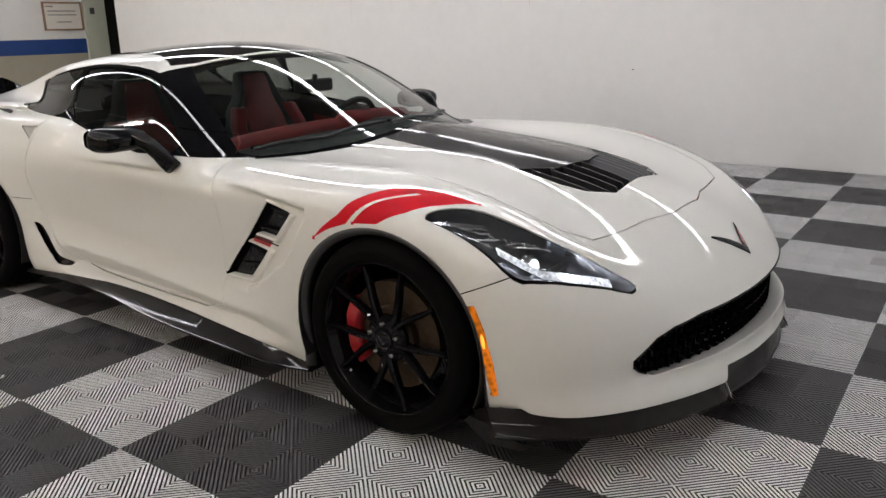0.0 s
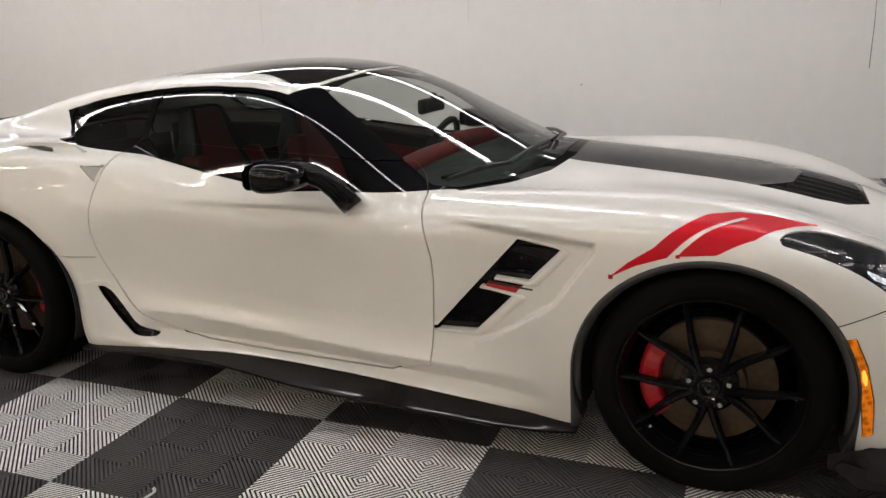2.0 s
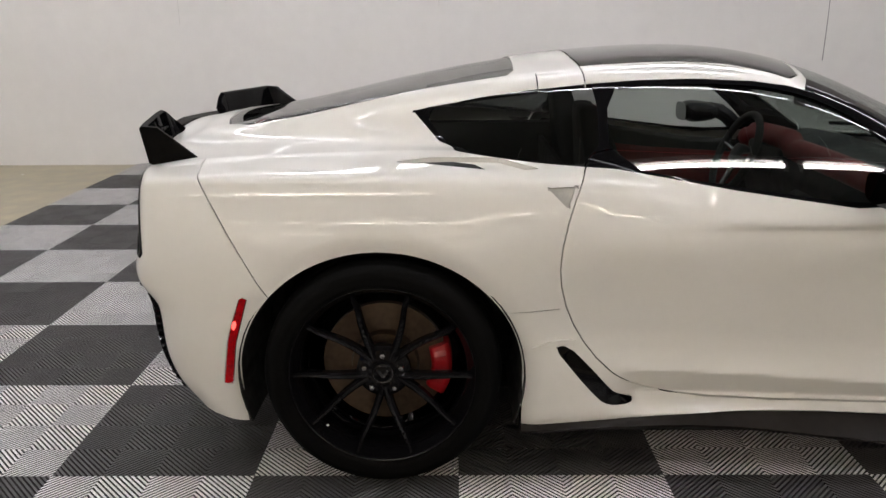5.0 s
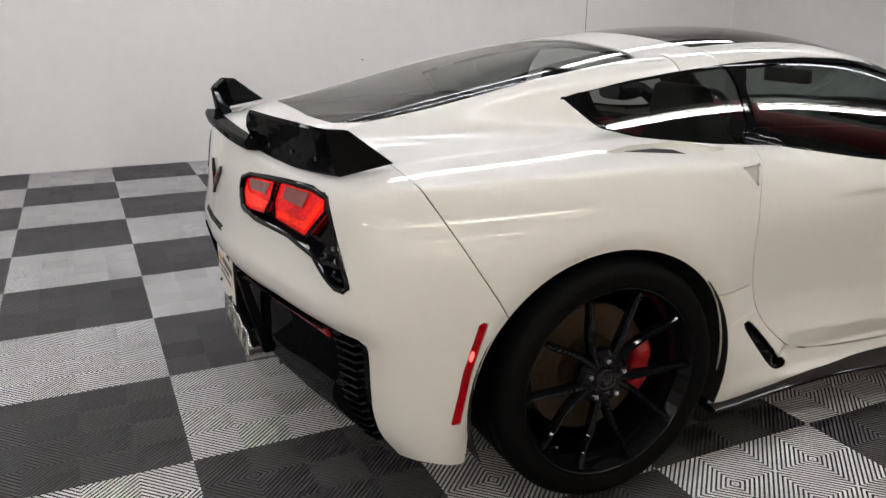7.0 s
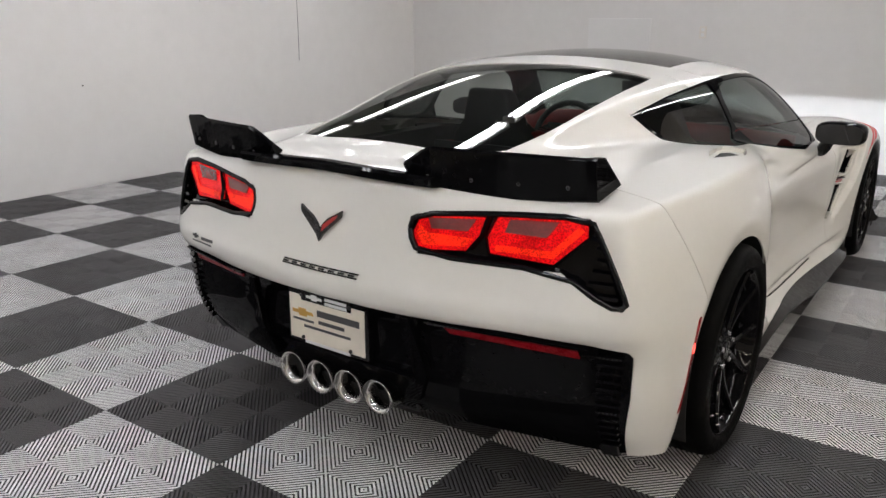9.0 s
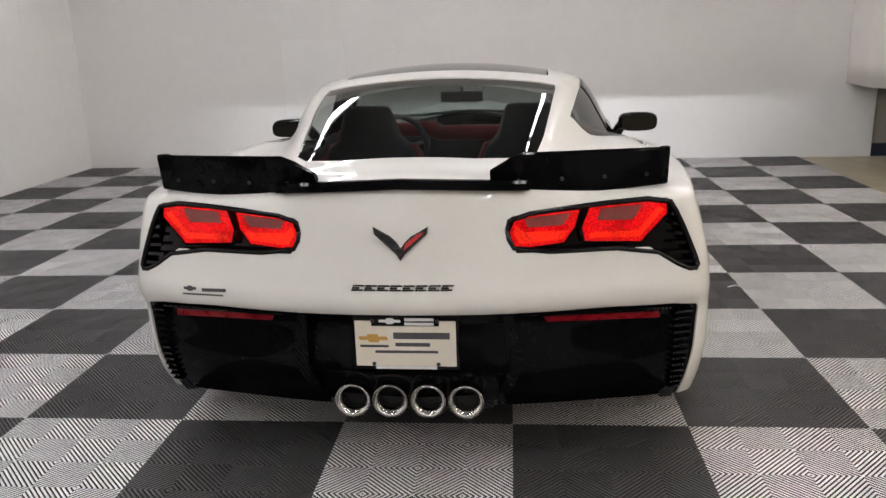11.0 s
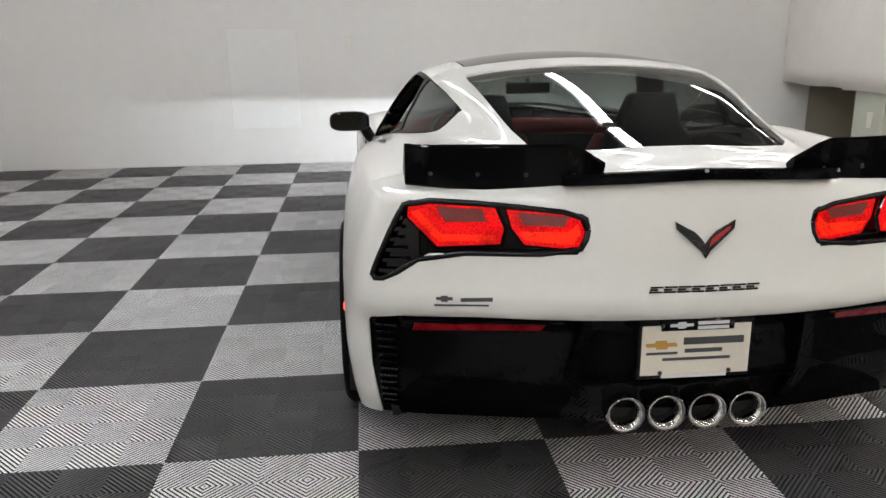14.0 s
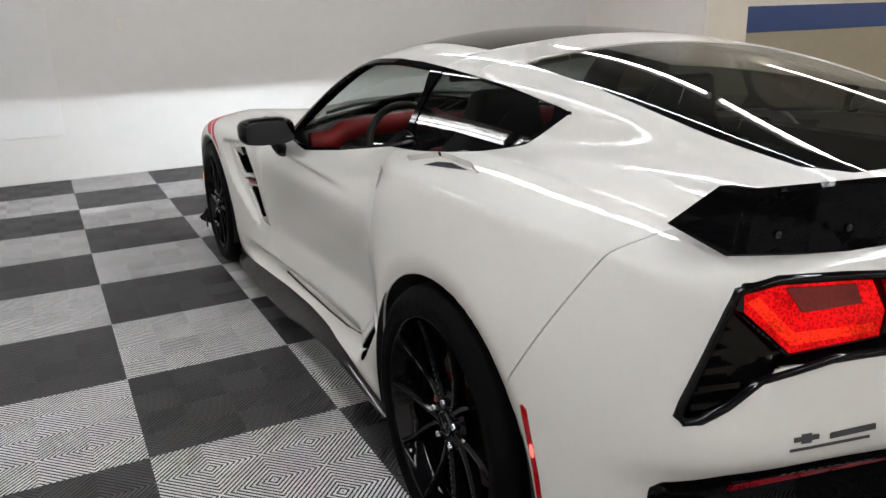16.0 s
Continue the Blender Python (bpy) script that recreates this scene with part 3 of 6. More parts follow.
def skin_half(h=0.0125):
    us, ys, zs = np.arange(-h / 2, 1.06, h), np.arange(-0.56, 4.16, h), np.arange(0.10, 1.26, h)
    g = np.stack(np.meshgrid(us, ys, zs, indexing="ij"), -1)
    inside = np.concatenate([skin(s) for s in g]).reshape(g.shape[:3]) < 0
    n = tuple(s - 1 for s in inside.shape)
    corners = sum(inside[a:a + n[0], b:b + n[1], c:c + n[2]].astype(int) for a in (0, 1) for b in (0, 1) for c in (0, 1))
    live = (corners > 0) & (corners < 8)
    index = -np.ones(n, int)
    index[live] = np.arange(live.sum())
    at = np.argwhere(live)
    p = onto(np.stack([us[at[:, 0]], ys[at[:, 1]], zs[at[:, 2]]], -1) + h / 2, 6)
    p[at[:, 0] == 0, 0] = 0
    faces = []
    for axis in range(3):
        b, c = (axis + 1) % 3, (axis + 2) % 3
        lo, hi = [slice(None)] * 3, [slice(None)] * 3
        lo[axis], hi[axis] = slice(0, -1), slice(1, None)
        s0, s1 = inside[tuple(lo)], inside[tuple(hi)]
        e = np.argwhere(s0 != s1)
        ok = (e[:, b] > 0) & (e[:, c] > 0) & (e[:, b] < n[b]) & (e[:, c] < n[c]) & (e[:, axis] < n[axis])
        e = e[ok]
        flip = s0[tuple(e.T)]
        quad = []
        for db, dc in ((1, 1), (0, 1), (0, 0), (1, 0)):
            q = e.copy()
            q[:, b] -= db
            q[:, c] -= dc
            quad.append(index[tuple(q.T)])
        quad = np.stack(quad, -1)
        quad[~flip] = quad[~flip][:, ::-1]
        faces.append(quad[(quad >= 0).all(1)])
    faces = np.concatenate(faces)
    ring = np.concatenate([faces[:, [k, (k + 1) % 4]] for k in range(4)])
    ring = np.concatenate([ring, ring[:, ::-1]])
    share = np.maximum(np.bincount(ring[:, 0], minlength=len(p)), 1)[:, None]
    for _ in range(8):  # even out the spacing along the surface
        mean = np.stack([np.bincount(ring[:, 0], weights=p[ring[:, 1], k], minlength=len(p)) for k in range(3)], -1) / share
        p = onto(0.35 * p + 0.65 * mean, 1)
        p[at[:, 0] == 0, 0] = 0
    p = onto(p, 3)
    p[at[:, 0] == 0, 0] = 0
    return p, faces


def polygon(text):
    return np.array([[float(v) for v in w.split(",")] for w in text.split()])


def eased(pts, rounds=2, closed=True):
    """Corners cut twice, for soft outlines."""
    for _ in range(rounds):
        nxt = np.roll(pts, -1, 0)
        pts = np.stack([pts * 0.75 + nxt * 0.25, pts * 0.25 + nxt * 0.75], 1).reshape(-1, 2)
    return pts


def inside_of(pts):
    """Signed distance to a closed outline, negative inside."""
    a, b = pts, np.roll(pts, -1, 0)

    def d(q):
        out = np.full(len(q), 1e9)
        odd = np.zeros(len(q), bool)
        for p0, p1 in zip(a, b):
            e, w = p1 - p0, q - p0
            t = np.clip((w @ e) / max(e @ e, 1e-12), 0, 1)
            out = np.minimum(out, ((w - t[:, None] * e) ** 2).sum(1))
            up = (p0[1] <= q[:, 1]) != (p1[1] <= q[:, 1])
            with np.errstate(divide="ignore", invalid="ignore"):
                odd ^= up & (q[:, 0] < p0[0] + (q[:, 1] - p0[1]) * e[0] / (e[1] if abs(e[1]) > 1e-12 else 1e-12))
        return np.sqrt(out) * np.where(odd, -1, 1)
    return d


def region(view, text, ease=0, where=None, grow=0.0):
    """A region of the skin: an outline seen from the side (y, z), from above (u, y) or from the end (u, z)."""
    pts = polygon(text)
    if ease:
        pts = eased(pts, ease)
    d, cols = inside_of(pts), {"side": (1, 2), "top": (0, 1), "end": (0, 2), "slant": None}[view]

    def f(p):
        v = d(np.stack([p[:, 1], p[:, 2] - p[:, 0]], -1) if view == "slant" else p[:, cols]) - grow
        return np.maximum(v, where(p)) if where else v
    f.pts = pts
    return f


def carve(bm, d):
    """Cuts the faces of bm along d = 0."""
    vs = list(bm.verts)
    p = np.array([v.co for v in vs])
    val = d(p)
    for i, v in enumerate(vs):
        v.index = i
    es = list(bm.edges)
    ij = np.array([[e.verts[0].index, e.verts[1].index] for e in es])
    cross = val[ij[:, 0]] * val[ij[:, 1]] < 0
    near = np.abs(val) < 1e-6
    zero = {vs[i] for i in np.where(near)[0]}
    pick = np.where(cross & ~near[ij].any(1))[0]
    a, b = p[ij[pick, 0]].copy(), p[ij[pick, 1]].copy()
    lo, hi, fa = np.zeros(len(pick)), np.ones(len(pick)), val[ij[pick, 0]]
    for _ in range(16):
        mid = (lo + hi) / 2
        same = d(a + (b - a) * mid[:, None]) * fa > 0
        lo, hi = np.where(same, mid, lo), np.where(same, hi, mid)
    touched = set()
    for k, t in zip(pick, np.clip(lo, 0.01, 0.99)):
        e = es[k]
        faces = list(e.link_faces)
        _, nv = bmesh.utils.edge_split(e, e.verts[0] if e.verts[0].index == ij[k, 0] else e.verts[1], float(t))
        zero.add(nv)
        touched.update(faces)
    for v in list(zero):
        touched.update(v.link_faces)
    work = [f for f in touched if f.is_valid]
    while work:
        f = work.pop()
        if not f.is_valid:
            continue
        zs = [v for v in f.verts if v in zero]
        if len(zs) < 2:
            continue
        fv, best = list(f.verts), None
        n = len(fv)
        for x in range(len(zs)):
            for y in range(x + 1, len(zs)):
                i, j = fv.index(zs[x]), fv.index(zs[y])
                if (i - j) % n in (1, n - 1):
                    continue
                m = abs(d(np.array([(zs[x].co + zs[y].co) / 2]))[0])
                if best is None or m < best[0]:
                    best = (m, zs[x], zs[y])
        if best and best[0] < 0.006:
            nf, _ = bmesh.utils.face_split(f, best[1], best[2])
            if nf and len(zs) > 2:
                work += [f, nf]


class Skin:
    """The half skin, cut step by step; each face carries the name of its panel."""

    def __init__(self):
        p, quads = skin_half()
        self.bm = bmesh.new()
        vs = [self.bm.verts.new(q) for q in p]
        for q in quads:
            try:
                self.bm.faces.new([vs[i] for i in q])
            except ValueError:
                pass
        self.names = ["body"]
        self.tag = self.bm.faces.layers.int.new("panel")

    def cut(self, d, name=None, gap=0.0, only=None):
        """Marks the faces inside d as the panel name (None: drops them); gap leaves an open joint round it; only: panels that may change."""
        carve(self.bm, d)
        if gap:
            carve(self.bm, lambda p: d(p) - gap / 2)
            carve(self.bm, lambda p: d(p) + gap / 2)
        faces = list(self.bm.faces)
        v = d(np.array([f.calc_center_median() for f in faces]))
        if name and name not in self.names:
            self.names.append(name)
        allowed = None if only is None else {self.names.index(o) for o in only if o in self.names}
        drop = []
        for f, s in zip(faces, v):
            if gap and abs(s) < gap / 2 * 0.98:
                drop.append(f)
            elif s < 0 and (allowed is None or f[self.tag] in allowed):
                if name is None:
                    drop.append(f)
                else:
                    f[self.tag] = self.names.index(name)
        if drop:
            bmesh.ops.delete(self.bm, geom=drop, context="FACES")

    def line(self, d, width, where):
        """Opens a joint along d = 0 where where() is negative."""
        for s in (0, width / 2, -width / 2):
            carve(self.bm, lambda p: np.where(where(p) < 0.03, d(p) + s, 1.0))
        faces = list(self.bm.faces)
        c = np.array([f.calc_center_median() for f in faces])
        drop = [f for f, s, w in zip(faces, d(c), where(c)) if abs(s) < width / 2 * 0.98 and w < 0]
        bmesh.ops.delete(self.bm, geom=drop, context="FACES")

    def panel(self, name):
        """Points and faces of one panel, half."""
        k = self.names.index(name)
        faces = [f for f in self.bm.faces if f[self.tag] == k]
        seen, out = {}, []
        for f in faces:
            out.append([seen.setdefault(v, len(seen)) for v in f.verts])
        return np.array([v.co for v in seen]).reshape(-1, 3), out


def normals_at(p, field=skin):
    g = slope(p, 0.0035, field)
    return g / np.maximum(np.linalg.norm(g, axis=1), 1e-9)[:, None]


def sheet_metal(name, p, faces, mat, parent, side=0, sink=0.0, lip=0.012, label="", base=(0, 0, 0), field=skin):
    """A panel of the skin as a mesh with folded-in edges. side: 0 both halves as one, 1 right, -1 left. sink: how deep it lies under the skin."""
    nrm = normals_at(p, field)
    q = p - nrm * sink
    edges = {}
    for f in faces:
        for i, a in enumerate(f):
            b = f[(i + 1) % len(f)]
            edges[(a, b)] = edges.get((a, b), 0) + 1
    rim = [(a, b) for a, b in edges if (b, a) not in edges]
    if side == 0:
        rim = [(a, b) for a, b in rim if not (abs(p[a, 0]) < 1e-4 and abs(p[b, 0]) < 1e-4)]
    verts, norms, polys = [*q], [*nrm], [list(f) for f in faces]
    if lip:
        for a, b in rim:
            k = len(verts)
            quad = [q[b], q[a], q[a] - nrm[a] * lip, q[b] - nrm[b] * lip]
            n = np.cross(quad[1] - quad[0], quad[3] - quad[0])
            n = n / max(np.linalg.norm(n), 1e-9)
            verts += quad
            norms += [n] * 4
            polys.append([k, k + 1, k + 2, k + 3])
    verts, norms = np.array(verts), np.array(norms)
    if side == -1:
        verts, norms, polys = verts * (-1, 1, 1), norms * (-1, 1, 1), [f[::-1] for f in polys]
    elif side == 0:
        on = np.abs(verts[:, 0]) < 1e-4
        other, more = np.where(on, np.arange(len(verts)), 0), np.where(~on)[0]
        other[more] = len(verts) + np.arange(len(more))
        polys += [[int(other[i]) for i in f[::-1]] for f in polys]
        verts, norms = np.concatenate([verts, verts[more] * (-1, 1, 1)]), np.concatenate([norms, norms[more] * (-1, 1, 1)])
    me = bpy.data.meshes.new(name)
    me.from_pydata((verts - np.array(base)).tolist(), [], [f for f in polys if len(set(f)) > 2])
    me.validate()
    me.shade_smooth()
    if len(me.vertices) == len(norms):
        me.normals_split_custom_set_from_vertices(norms.tolist())
    me.materials.append(mat)
    ob = new(name, me)
    ob.parent = parent
    return tagged(ob, label)

# ---- the car ----
CAR_Y = 1.75
car = tagged(new("sports_car"), "low white sports coupe with black roof and red fender stripes", "car")
YAW = 0.0145
car.matrix_basis = pose(XC + YAW * (CAR_Y + 0.44), CAR_Y + 0.008, 0, 0, 0, -math.degrees(YAW))
BASE = (0, CAR_Y, 0)
FAX, RAX = 3.10, 0.40
FZ, RZ = 0.325, 0.335
FCY = 3.094


def put(name, bm, mat, parent=car, label="", smooth=False):
    """A part of the car, given in the car's own measures (u, y, z)."""
    bmesh.ops.translate(bm, verts=bm.verts, vec=(0, -CAR_Y, 0))
    return part(name, bm, mat, parent, label, smooth)


def put_pair(name, make, mat, parent=car, label="", smooth=False):
    """The same part on the right and, mirrored, on the left."""
    out = []
    for side in (1, -1):
        bm = make()
        if side < 0:
            bmesh.ops.scale(bm, vec=(-1, 1, 1), verts=bm.verts)
            bmesh.ops.reverse_faces(bm, faces=bm.faces)
        out.append(put(name, bm, mat, parent, label, smooth))
    return out


def on_skin(u, y, z):
    return onto(np.array([[u, y, z]], float), 8)[0]


def arch(cy, cz, a, b):
    def d(p):
        y, z, u = p[:, 1] - cy, p[:, 2] - cz, p[:, 0]
        e = np.hypot(y / a, np.maximum(z, 0) / b)
        return np.maximum((e - 1) * min(a, b), 0.55 - u)
    return d


SILL = curve("-.5:.24 -.12:.2 .02:.17 .6:.15 .79:.160 1.04:.18 1.22:.194 1.45:.203 1.65:.201 1.84:.196 2.05:.189 2.25:.180 2.485:.166 2.6:.152 2.71:.132 3.2:.13 3.46:.15 3.53:.165 3.62:.182 3.7:.194 3.9:.198 4.1:.2", 0.02)
sk = Skin()
SIDE = lambda p: 0.5 - p[:, 0]
UPPER = lambda p: 0.74 - p[:, 2]
CHIN = lambda u: 0.200 + 0.048 * step(0.372, 0.348, np.abs(u)) 
sk.cut(lambda p: p[:, 2] - np.where(p[:, 1] > 3.5, np.maximum(SILL(p[:, 1]), CHIN(p[:, 0])), SILL(p[:, 1])))
sk.cut(arch(RAX - 0.003, RZ, 0.400, 0.368))
sk.cut(arch(FCY, FZ, 0.378, 0.365))
# glass and roof
sk.cut(region("side", ".475,1.036 .525,1.049 .70,1.083 .83,1.102 1.0,1.121 1.144,1.132 1.304,1.136 1.47,1.129 1.575,1.115 1.64,1.099 1.76,1.044 1.9,.942 2.04,.81 1.72,.797 1.39,.842 1.07,.894 .83,.917 .70,.932 .60,.943 .555,.955", 0, where=lambda p: np.maximum(0.3 - p[:, 0], 0.9 * (p[:, 2] - 1.23))), "window_trim")
sk.cut(region("side", "1.048,.903 1.048,1.110 1.15,1.119 1.304,1.124 1.45,1.118 1.56,1.104 1.66,1.072 1.76,1.018 1.88,.925 1.99,.815 1.72,.808 1.39,.852", 1, where=SIDE), "side_window", only=["window_trim"])
sk.cut(region("side", ".515,1.040 .62,1.060 .78,1.084 .97,1.106 1.012,1.110 1.012,.908 .83,.927 .70,.942 .61,.953 .575,.963", 1, where=lambda p: 0.3 - p[:, 0], grow=0.008), "quarter_window", only=["window_trim"])
sk.cut(region("top", "-.2,1.735 0,1.738 .3,1.715 .5,1.675 .66,1.605 .75,1.72 .83,1.95 .86,2.16 .80,2.235 .72,2.30 .58,2.43 .4,2.52 .2,2.565 -.2,2.575", 0, where=lambda p: 0.803 - p[:, 2]), "pillar", only=["body"])
sk.cut(region("top", "-.2,1.72 0,1.722 .3,1.70 .48,1.665 .56,1.80 .655,2.06 .70,2.2 .66,2.285 .52,2.40 .36,2.475 .2,2.52 -.2,2.53", 0, where=lambda p: 0.79 - p[:, 2]), "windscreen", only=["pillar"])
sk.cut(region("top", "-.2,.985 0,.985 .3,.985 .45,.992 .457,1.3 .477,1.45 .515,1.55 .545,1.605 .47,1.66 .3,1.695 0,1.717 -.2,1.715", 0, where=lambda p: 1.0 - p[:, 2]), "roof_panel", gap=0.006, only=["body", "pillar"])
sk.cut(region("top", "-.2,.80 0,.80 .25,.795 .40,.79 .472,.765 .472,.68 .445,.4 .412,.1 .385,-.08 .335,-.155 .2,-.19 0,-.20 -.2,-.20", 0, where=lambda p: 0.93 - p[:, 2]), "rear_window", only=["body"])
# front
sk.cut(region("end", "-.2,.442 0,.442 .2,.44 .45,.434 .56,.420 .62,.40 .69,.345 .69,.325 .675,.31 .63,.288 .52,.290 .357,.298 .2,.306 0,.308 -.2,.308", 0, where=lambda p: 3.6 - p[:, 1]))
sk.cut(region("top", ".905,3.243 .831,3.275 .775,3.345 .755,3.44 .735,3.555 .70,3.64 .652,3.735 .612,3.79 .625,3.80 .66,3.792 .77,3.70 .875,3.583 .895,3.535 .90,3.46 .905,3.3", 1, where=lambda p: 0.48 - p[:, 2]), "headlamp", gap=0.005)
HOODLINE = region("top", "-.2,2.535 0,2.53 .2,2.52 .36,2.475 .52,2.40 .62,2.33 .66,2.5 .672,2.8 .67,3.1 .665,3.4 .64,3.56 .57,3.632 .4,3.655 .27,3.672 .12,3.715 -.2,3.72", 0, where=lambda p: 0.5 - p[:, 2])
sk.cut(HOODLINE, "hood", gap=0.004, only=["body"])
sk.cut(region("top", "-.2,2.53 .24,2.505 .262,2.6 .272,2.85 .282,3.1 .285,3.2 -.2,3.2", 0), "hood_stripe", only=["hood"])
sk.cut(region("top", "-.2,3.33 .0,3.335 .17,3.30 .285,3.19 .295,3.37 .27,3.46 .19,3.535 .0,3.53 -.2,3.53", 0), "hood_vent", only=["hood", "hood_stripe"])
sk.cut(region("top", "-.2,3.1 .28,3.1 .287,3.2 .17,3.31 0,3.345 -.2,3.345", 0), "hood_stripe", only=["hood"])
sk.cut(region("side", "3.42,.505 3.445,.51 3.477,.44 3.502,.34 3.51,.24 3.487,.235 3.47,.35 3.445,.44", 0, where=SIDE), "amber_marker", gap=0.003)
# side
DOOR = region("side", "2.19,.83 2.24,.71 2.268,.59 2.258,.40 2.25,.211 1.63,.218 1.25,.234 1.14,.268 1.03,.345 .955,.44 .905,.56 .893,.67 .925,.80 .985,.93 1.07,.95 2.1,.9", 1, where=SIDE)
sk.cut(DOOR, "door", gap=0.0036, only=["body"])
sk.cut(region("side", "2.544,.703 2.680,.683 2.398,.388 2.262,.384", 0, where=SIDE), "side_vent", only=["body"])
sk.cut(region("side", ".882,.413 .928,.411 1.002,.335 1.04,.292 1.068,.263 1.10,.245 1.132,.236 1.118,.222 1.047,.229 1.017,.248 .955,.320", 1, where=SIDE), "side_scoop", only=["body"])
sk.cut(region("side", ".43,.925 .536,.933 .65,.932 .73,.929 .845,.905 .76,.904 .677,.907 .55,.919", 0, where=lambda p: 0.7 - p[:, 0]), "haunch_intake", only=["body"])
sk.cut(region("side", ".858,.863 .940,.862 .915,.806", 0, where=SIDE), "handle_recess", only=["body", "door"])
# red fender stripes
sk.cut(region("slant", "2.82,-.32 2.895,-.281 2.975,-.254 3.06,-.148 3.156,-.03 3.166,-.028 3.166,.013 3.14,.010 3.068,-.034 3.008,-.135 2.94,-.225 2.87,-.275", 0, where=lambda p: 0.7 - p[:, 0]), "fender_stripe_rear", only=["body"])
sk.cut(region("slant", "3.0,-.249 3.10,-.238 3.19,-.168 3.235,-.095 3.29,-.03 3.345,.015 3.22,.022 3.166,.013 3.166,-.028 3.172,-.032 3.083,-.14", 0, where=lambda p: 0.7 - p[:, 0]), "fender_stripe_front", only=["body"])
# bumper joints
sk.line(lambda p: (p[:, 2] - 0.548) - (p[:, 1] - 3.42) * 0.45, 0.004, lambda p: np.maximum(np.maximum(3.3 - p[:, 1], p[:, 1] - 3.54), 0.8 - p[:, 0]))
sk.line(lambda p: (p[:, 2] - 0.527) + (p[:, 1] - 0.73) * 0.02, 0.003, lambda p: np.maximum(np.maximum(0.7 - p[:, 1], p[:, 1] - 0.9), 0.8 - p[:, 0]))
sk.line(lambda p: ((p[:, 2] - 0.92) + (p[:, 1] + 0.12) * 1.65) / 1.93, 0.003, lambda p: np.maximum(np.maximum(np.maximum(-0.2 - p[:, 1], p[:, 1] - 0.1), 0.7 - p[:, 0]), 0.5 - p[:, 2]))
sk.line(lambda p: p[:, 1] - 0.852 + 0.0 * p[:, 2], 0.004, lambda p: np.maximum(1.10 - p[:, 2], 0.49 - p[:, 0]))
sk.line(lambda p: p[:, 1] - 0.99, 0.004, lambda p: np.maximum(1.112 - p[:, 2], 0.452 - p[:, 0]))
# rear
TAILWARD = lambda p: p[:, 1] + 0.05
sk.cut(region("end", ".294,.797 .305,.849 .52,.870 .752,.878 .785,.825 .838,.705 .853,.664 .81,.668 .70,.742 .323,.746", 0, where=TAILWARD), "tail_bezel", only=["body"])
sk.cut(region("side", ".033,.573 .012,.573 -.03,.45 -.055,.312 -.03,.308 -.008,.44", 0, where=SIDE), "red_marker", gap=0.003, only=["body"])
sk.cut(region("end", "-.2,.572 .3,.572 .6,.574 .78,.566 .856,.548 .866,.53 .862,.40 .842,.26 .82,.1 -.2,.1", 0, where=lambda p: p[:, 1] + 0.08), "rear_valance", only=["body"])


def panel(name, thing_name, mat, pair=False, sink=0.0, lip=0.012, label="", parent=car, field=skin):
    p, f = sk.panel(name)
    return [sheet_metal(thing_name, p, f, mat, parent, s, sink, lip, label, BASE, field) for s in ((1, -1) if pair else (0,))]


body = panel("body", "body", M_WHITE, label="white pearl body shell", lip=0.005)[0]
hood = panel("hood", "hood", M_WHITE)[0]
doors = panel("door", "door", M_WHITE, pair=True)
panel("hood_stripe", "hood_stripe", M_STRIPE, parent=hood, label="dark graphite hood stripe", lip=0.0)
panel("roof_panel", "roof_panel", M_ROOF, label="gloss black removable roof panel")
panel("window_trim", "window_surround", M_BLACK, pair=True, label="black side window surround", sink=0.001)
panel("pillar", "windscreen_surround", M_BLACK, label="black windscreen pillars and cowl")
panel("windscreen", "windscreen", M_WIND, sink=0.003, lip=0.004, label="windscreen glass with ceiling lamps mirrored in it", field=greenhouse)
panel("rear_window", "rear_window", M_REAR, sink=0.005, lip=0.004, label="dark tinted rear glass", field=greenhouse)
panel("quarter_window", "quarter_window", M_QUARTER, pair=True, sink=0.004, lip=0.004, label="dark tinted quarter glass", field=greenhouse)
p, f = sk.panel("side_window")
sheet_metal("side_window", p, f, M_SIDE, doors[0], 1, 0.004, 0.004, "side glass wound up", BASE, greenhouse)
panel("fender_stripe_rear", "fender_stripe", M_RED, pair=True, lip=0.0, label="red vinyl fender stripe")
panel("fender_stripe_front", "fender_stripe", M_RED, pair=True, lip=0.0, label="red vinyl fender stripe")
for n, deep, mat, words in (("side_vent", 0.03, M_BLACK, "recessed black side vent"), ("side_scoop", 0.016, M_BLACK, "recessed black scoop"), ("haunch_intake", 0.016, M_WHITE, "white hollow in the flank"), ("handle_recess", 0.007, M_RECESS_SHADE, "hollow for the door handle, its shade painted grey")):
    panel(n, n, mat, pair=True, sink=deep, lip=-deep, label=words)
panel("hood_vent", "hood_vent", M_DARK, sink=0.05, lip=-0.05, parent=hood, label="black louvred hood vent")
lamps = panel("headlamp", "headlamp", M_LENS, pair=True, lip=0.006, label="clear headlamp lens, lamp on")
panel("headlamp", "headlamp_bowl", M_LAMP_IN, pair=True, sink=0.07, lip=-0.066, label="dark chrome headlamp bowl")
panel("amber_marker", "amber_marker", M_AMBER, pair=True, lip=0.006, label="lit amber side marker")
panel("red_marker", "red_marker", M_MARK_RED, pair=True, lip=0.006, label="lit red side marker")
panel("tail_bezel", "tail_bezel", M_BLACK, pair=True, sink=0.03, lip=-0.03, label="black tail lamp surround")
panel("rear_valance", "rear_valance", M_VALANCE, label="gloss black lower rear fascia", sink=0.006)

# ---- places on the skin for the things set into it ----


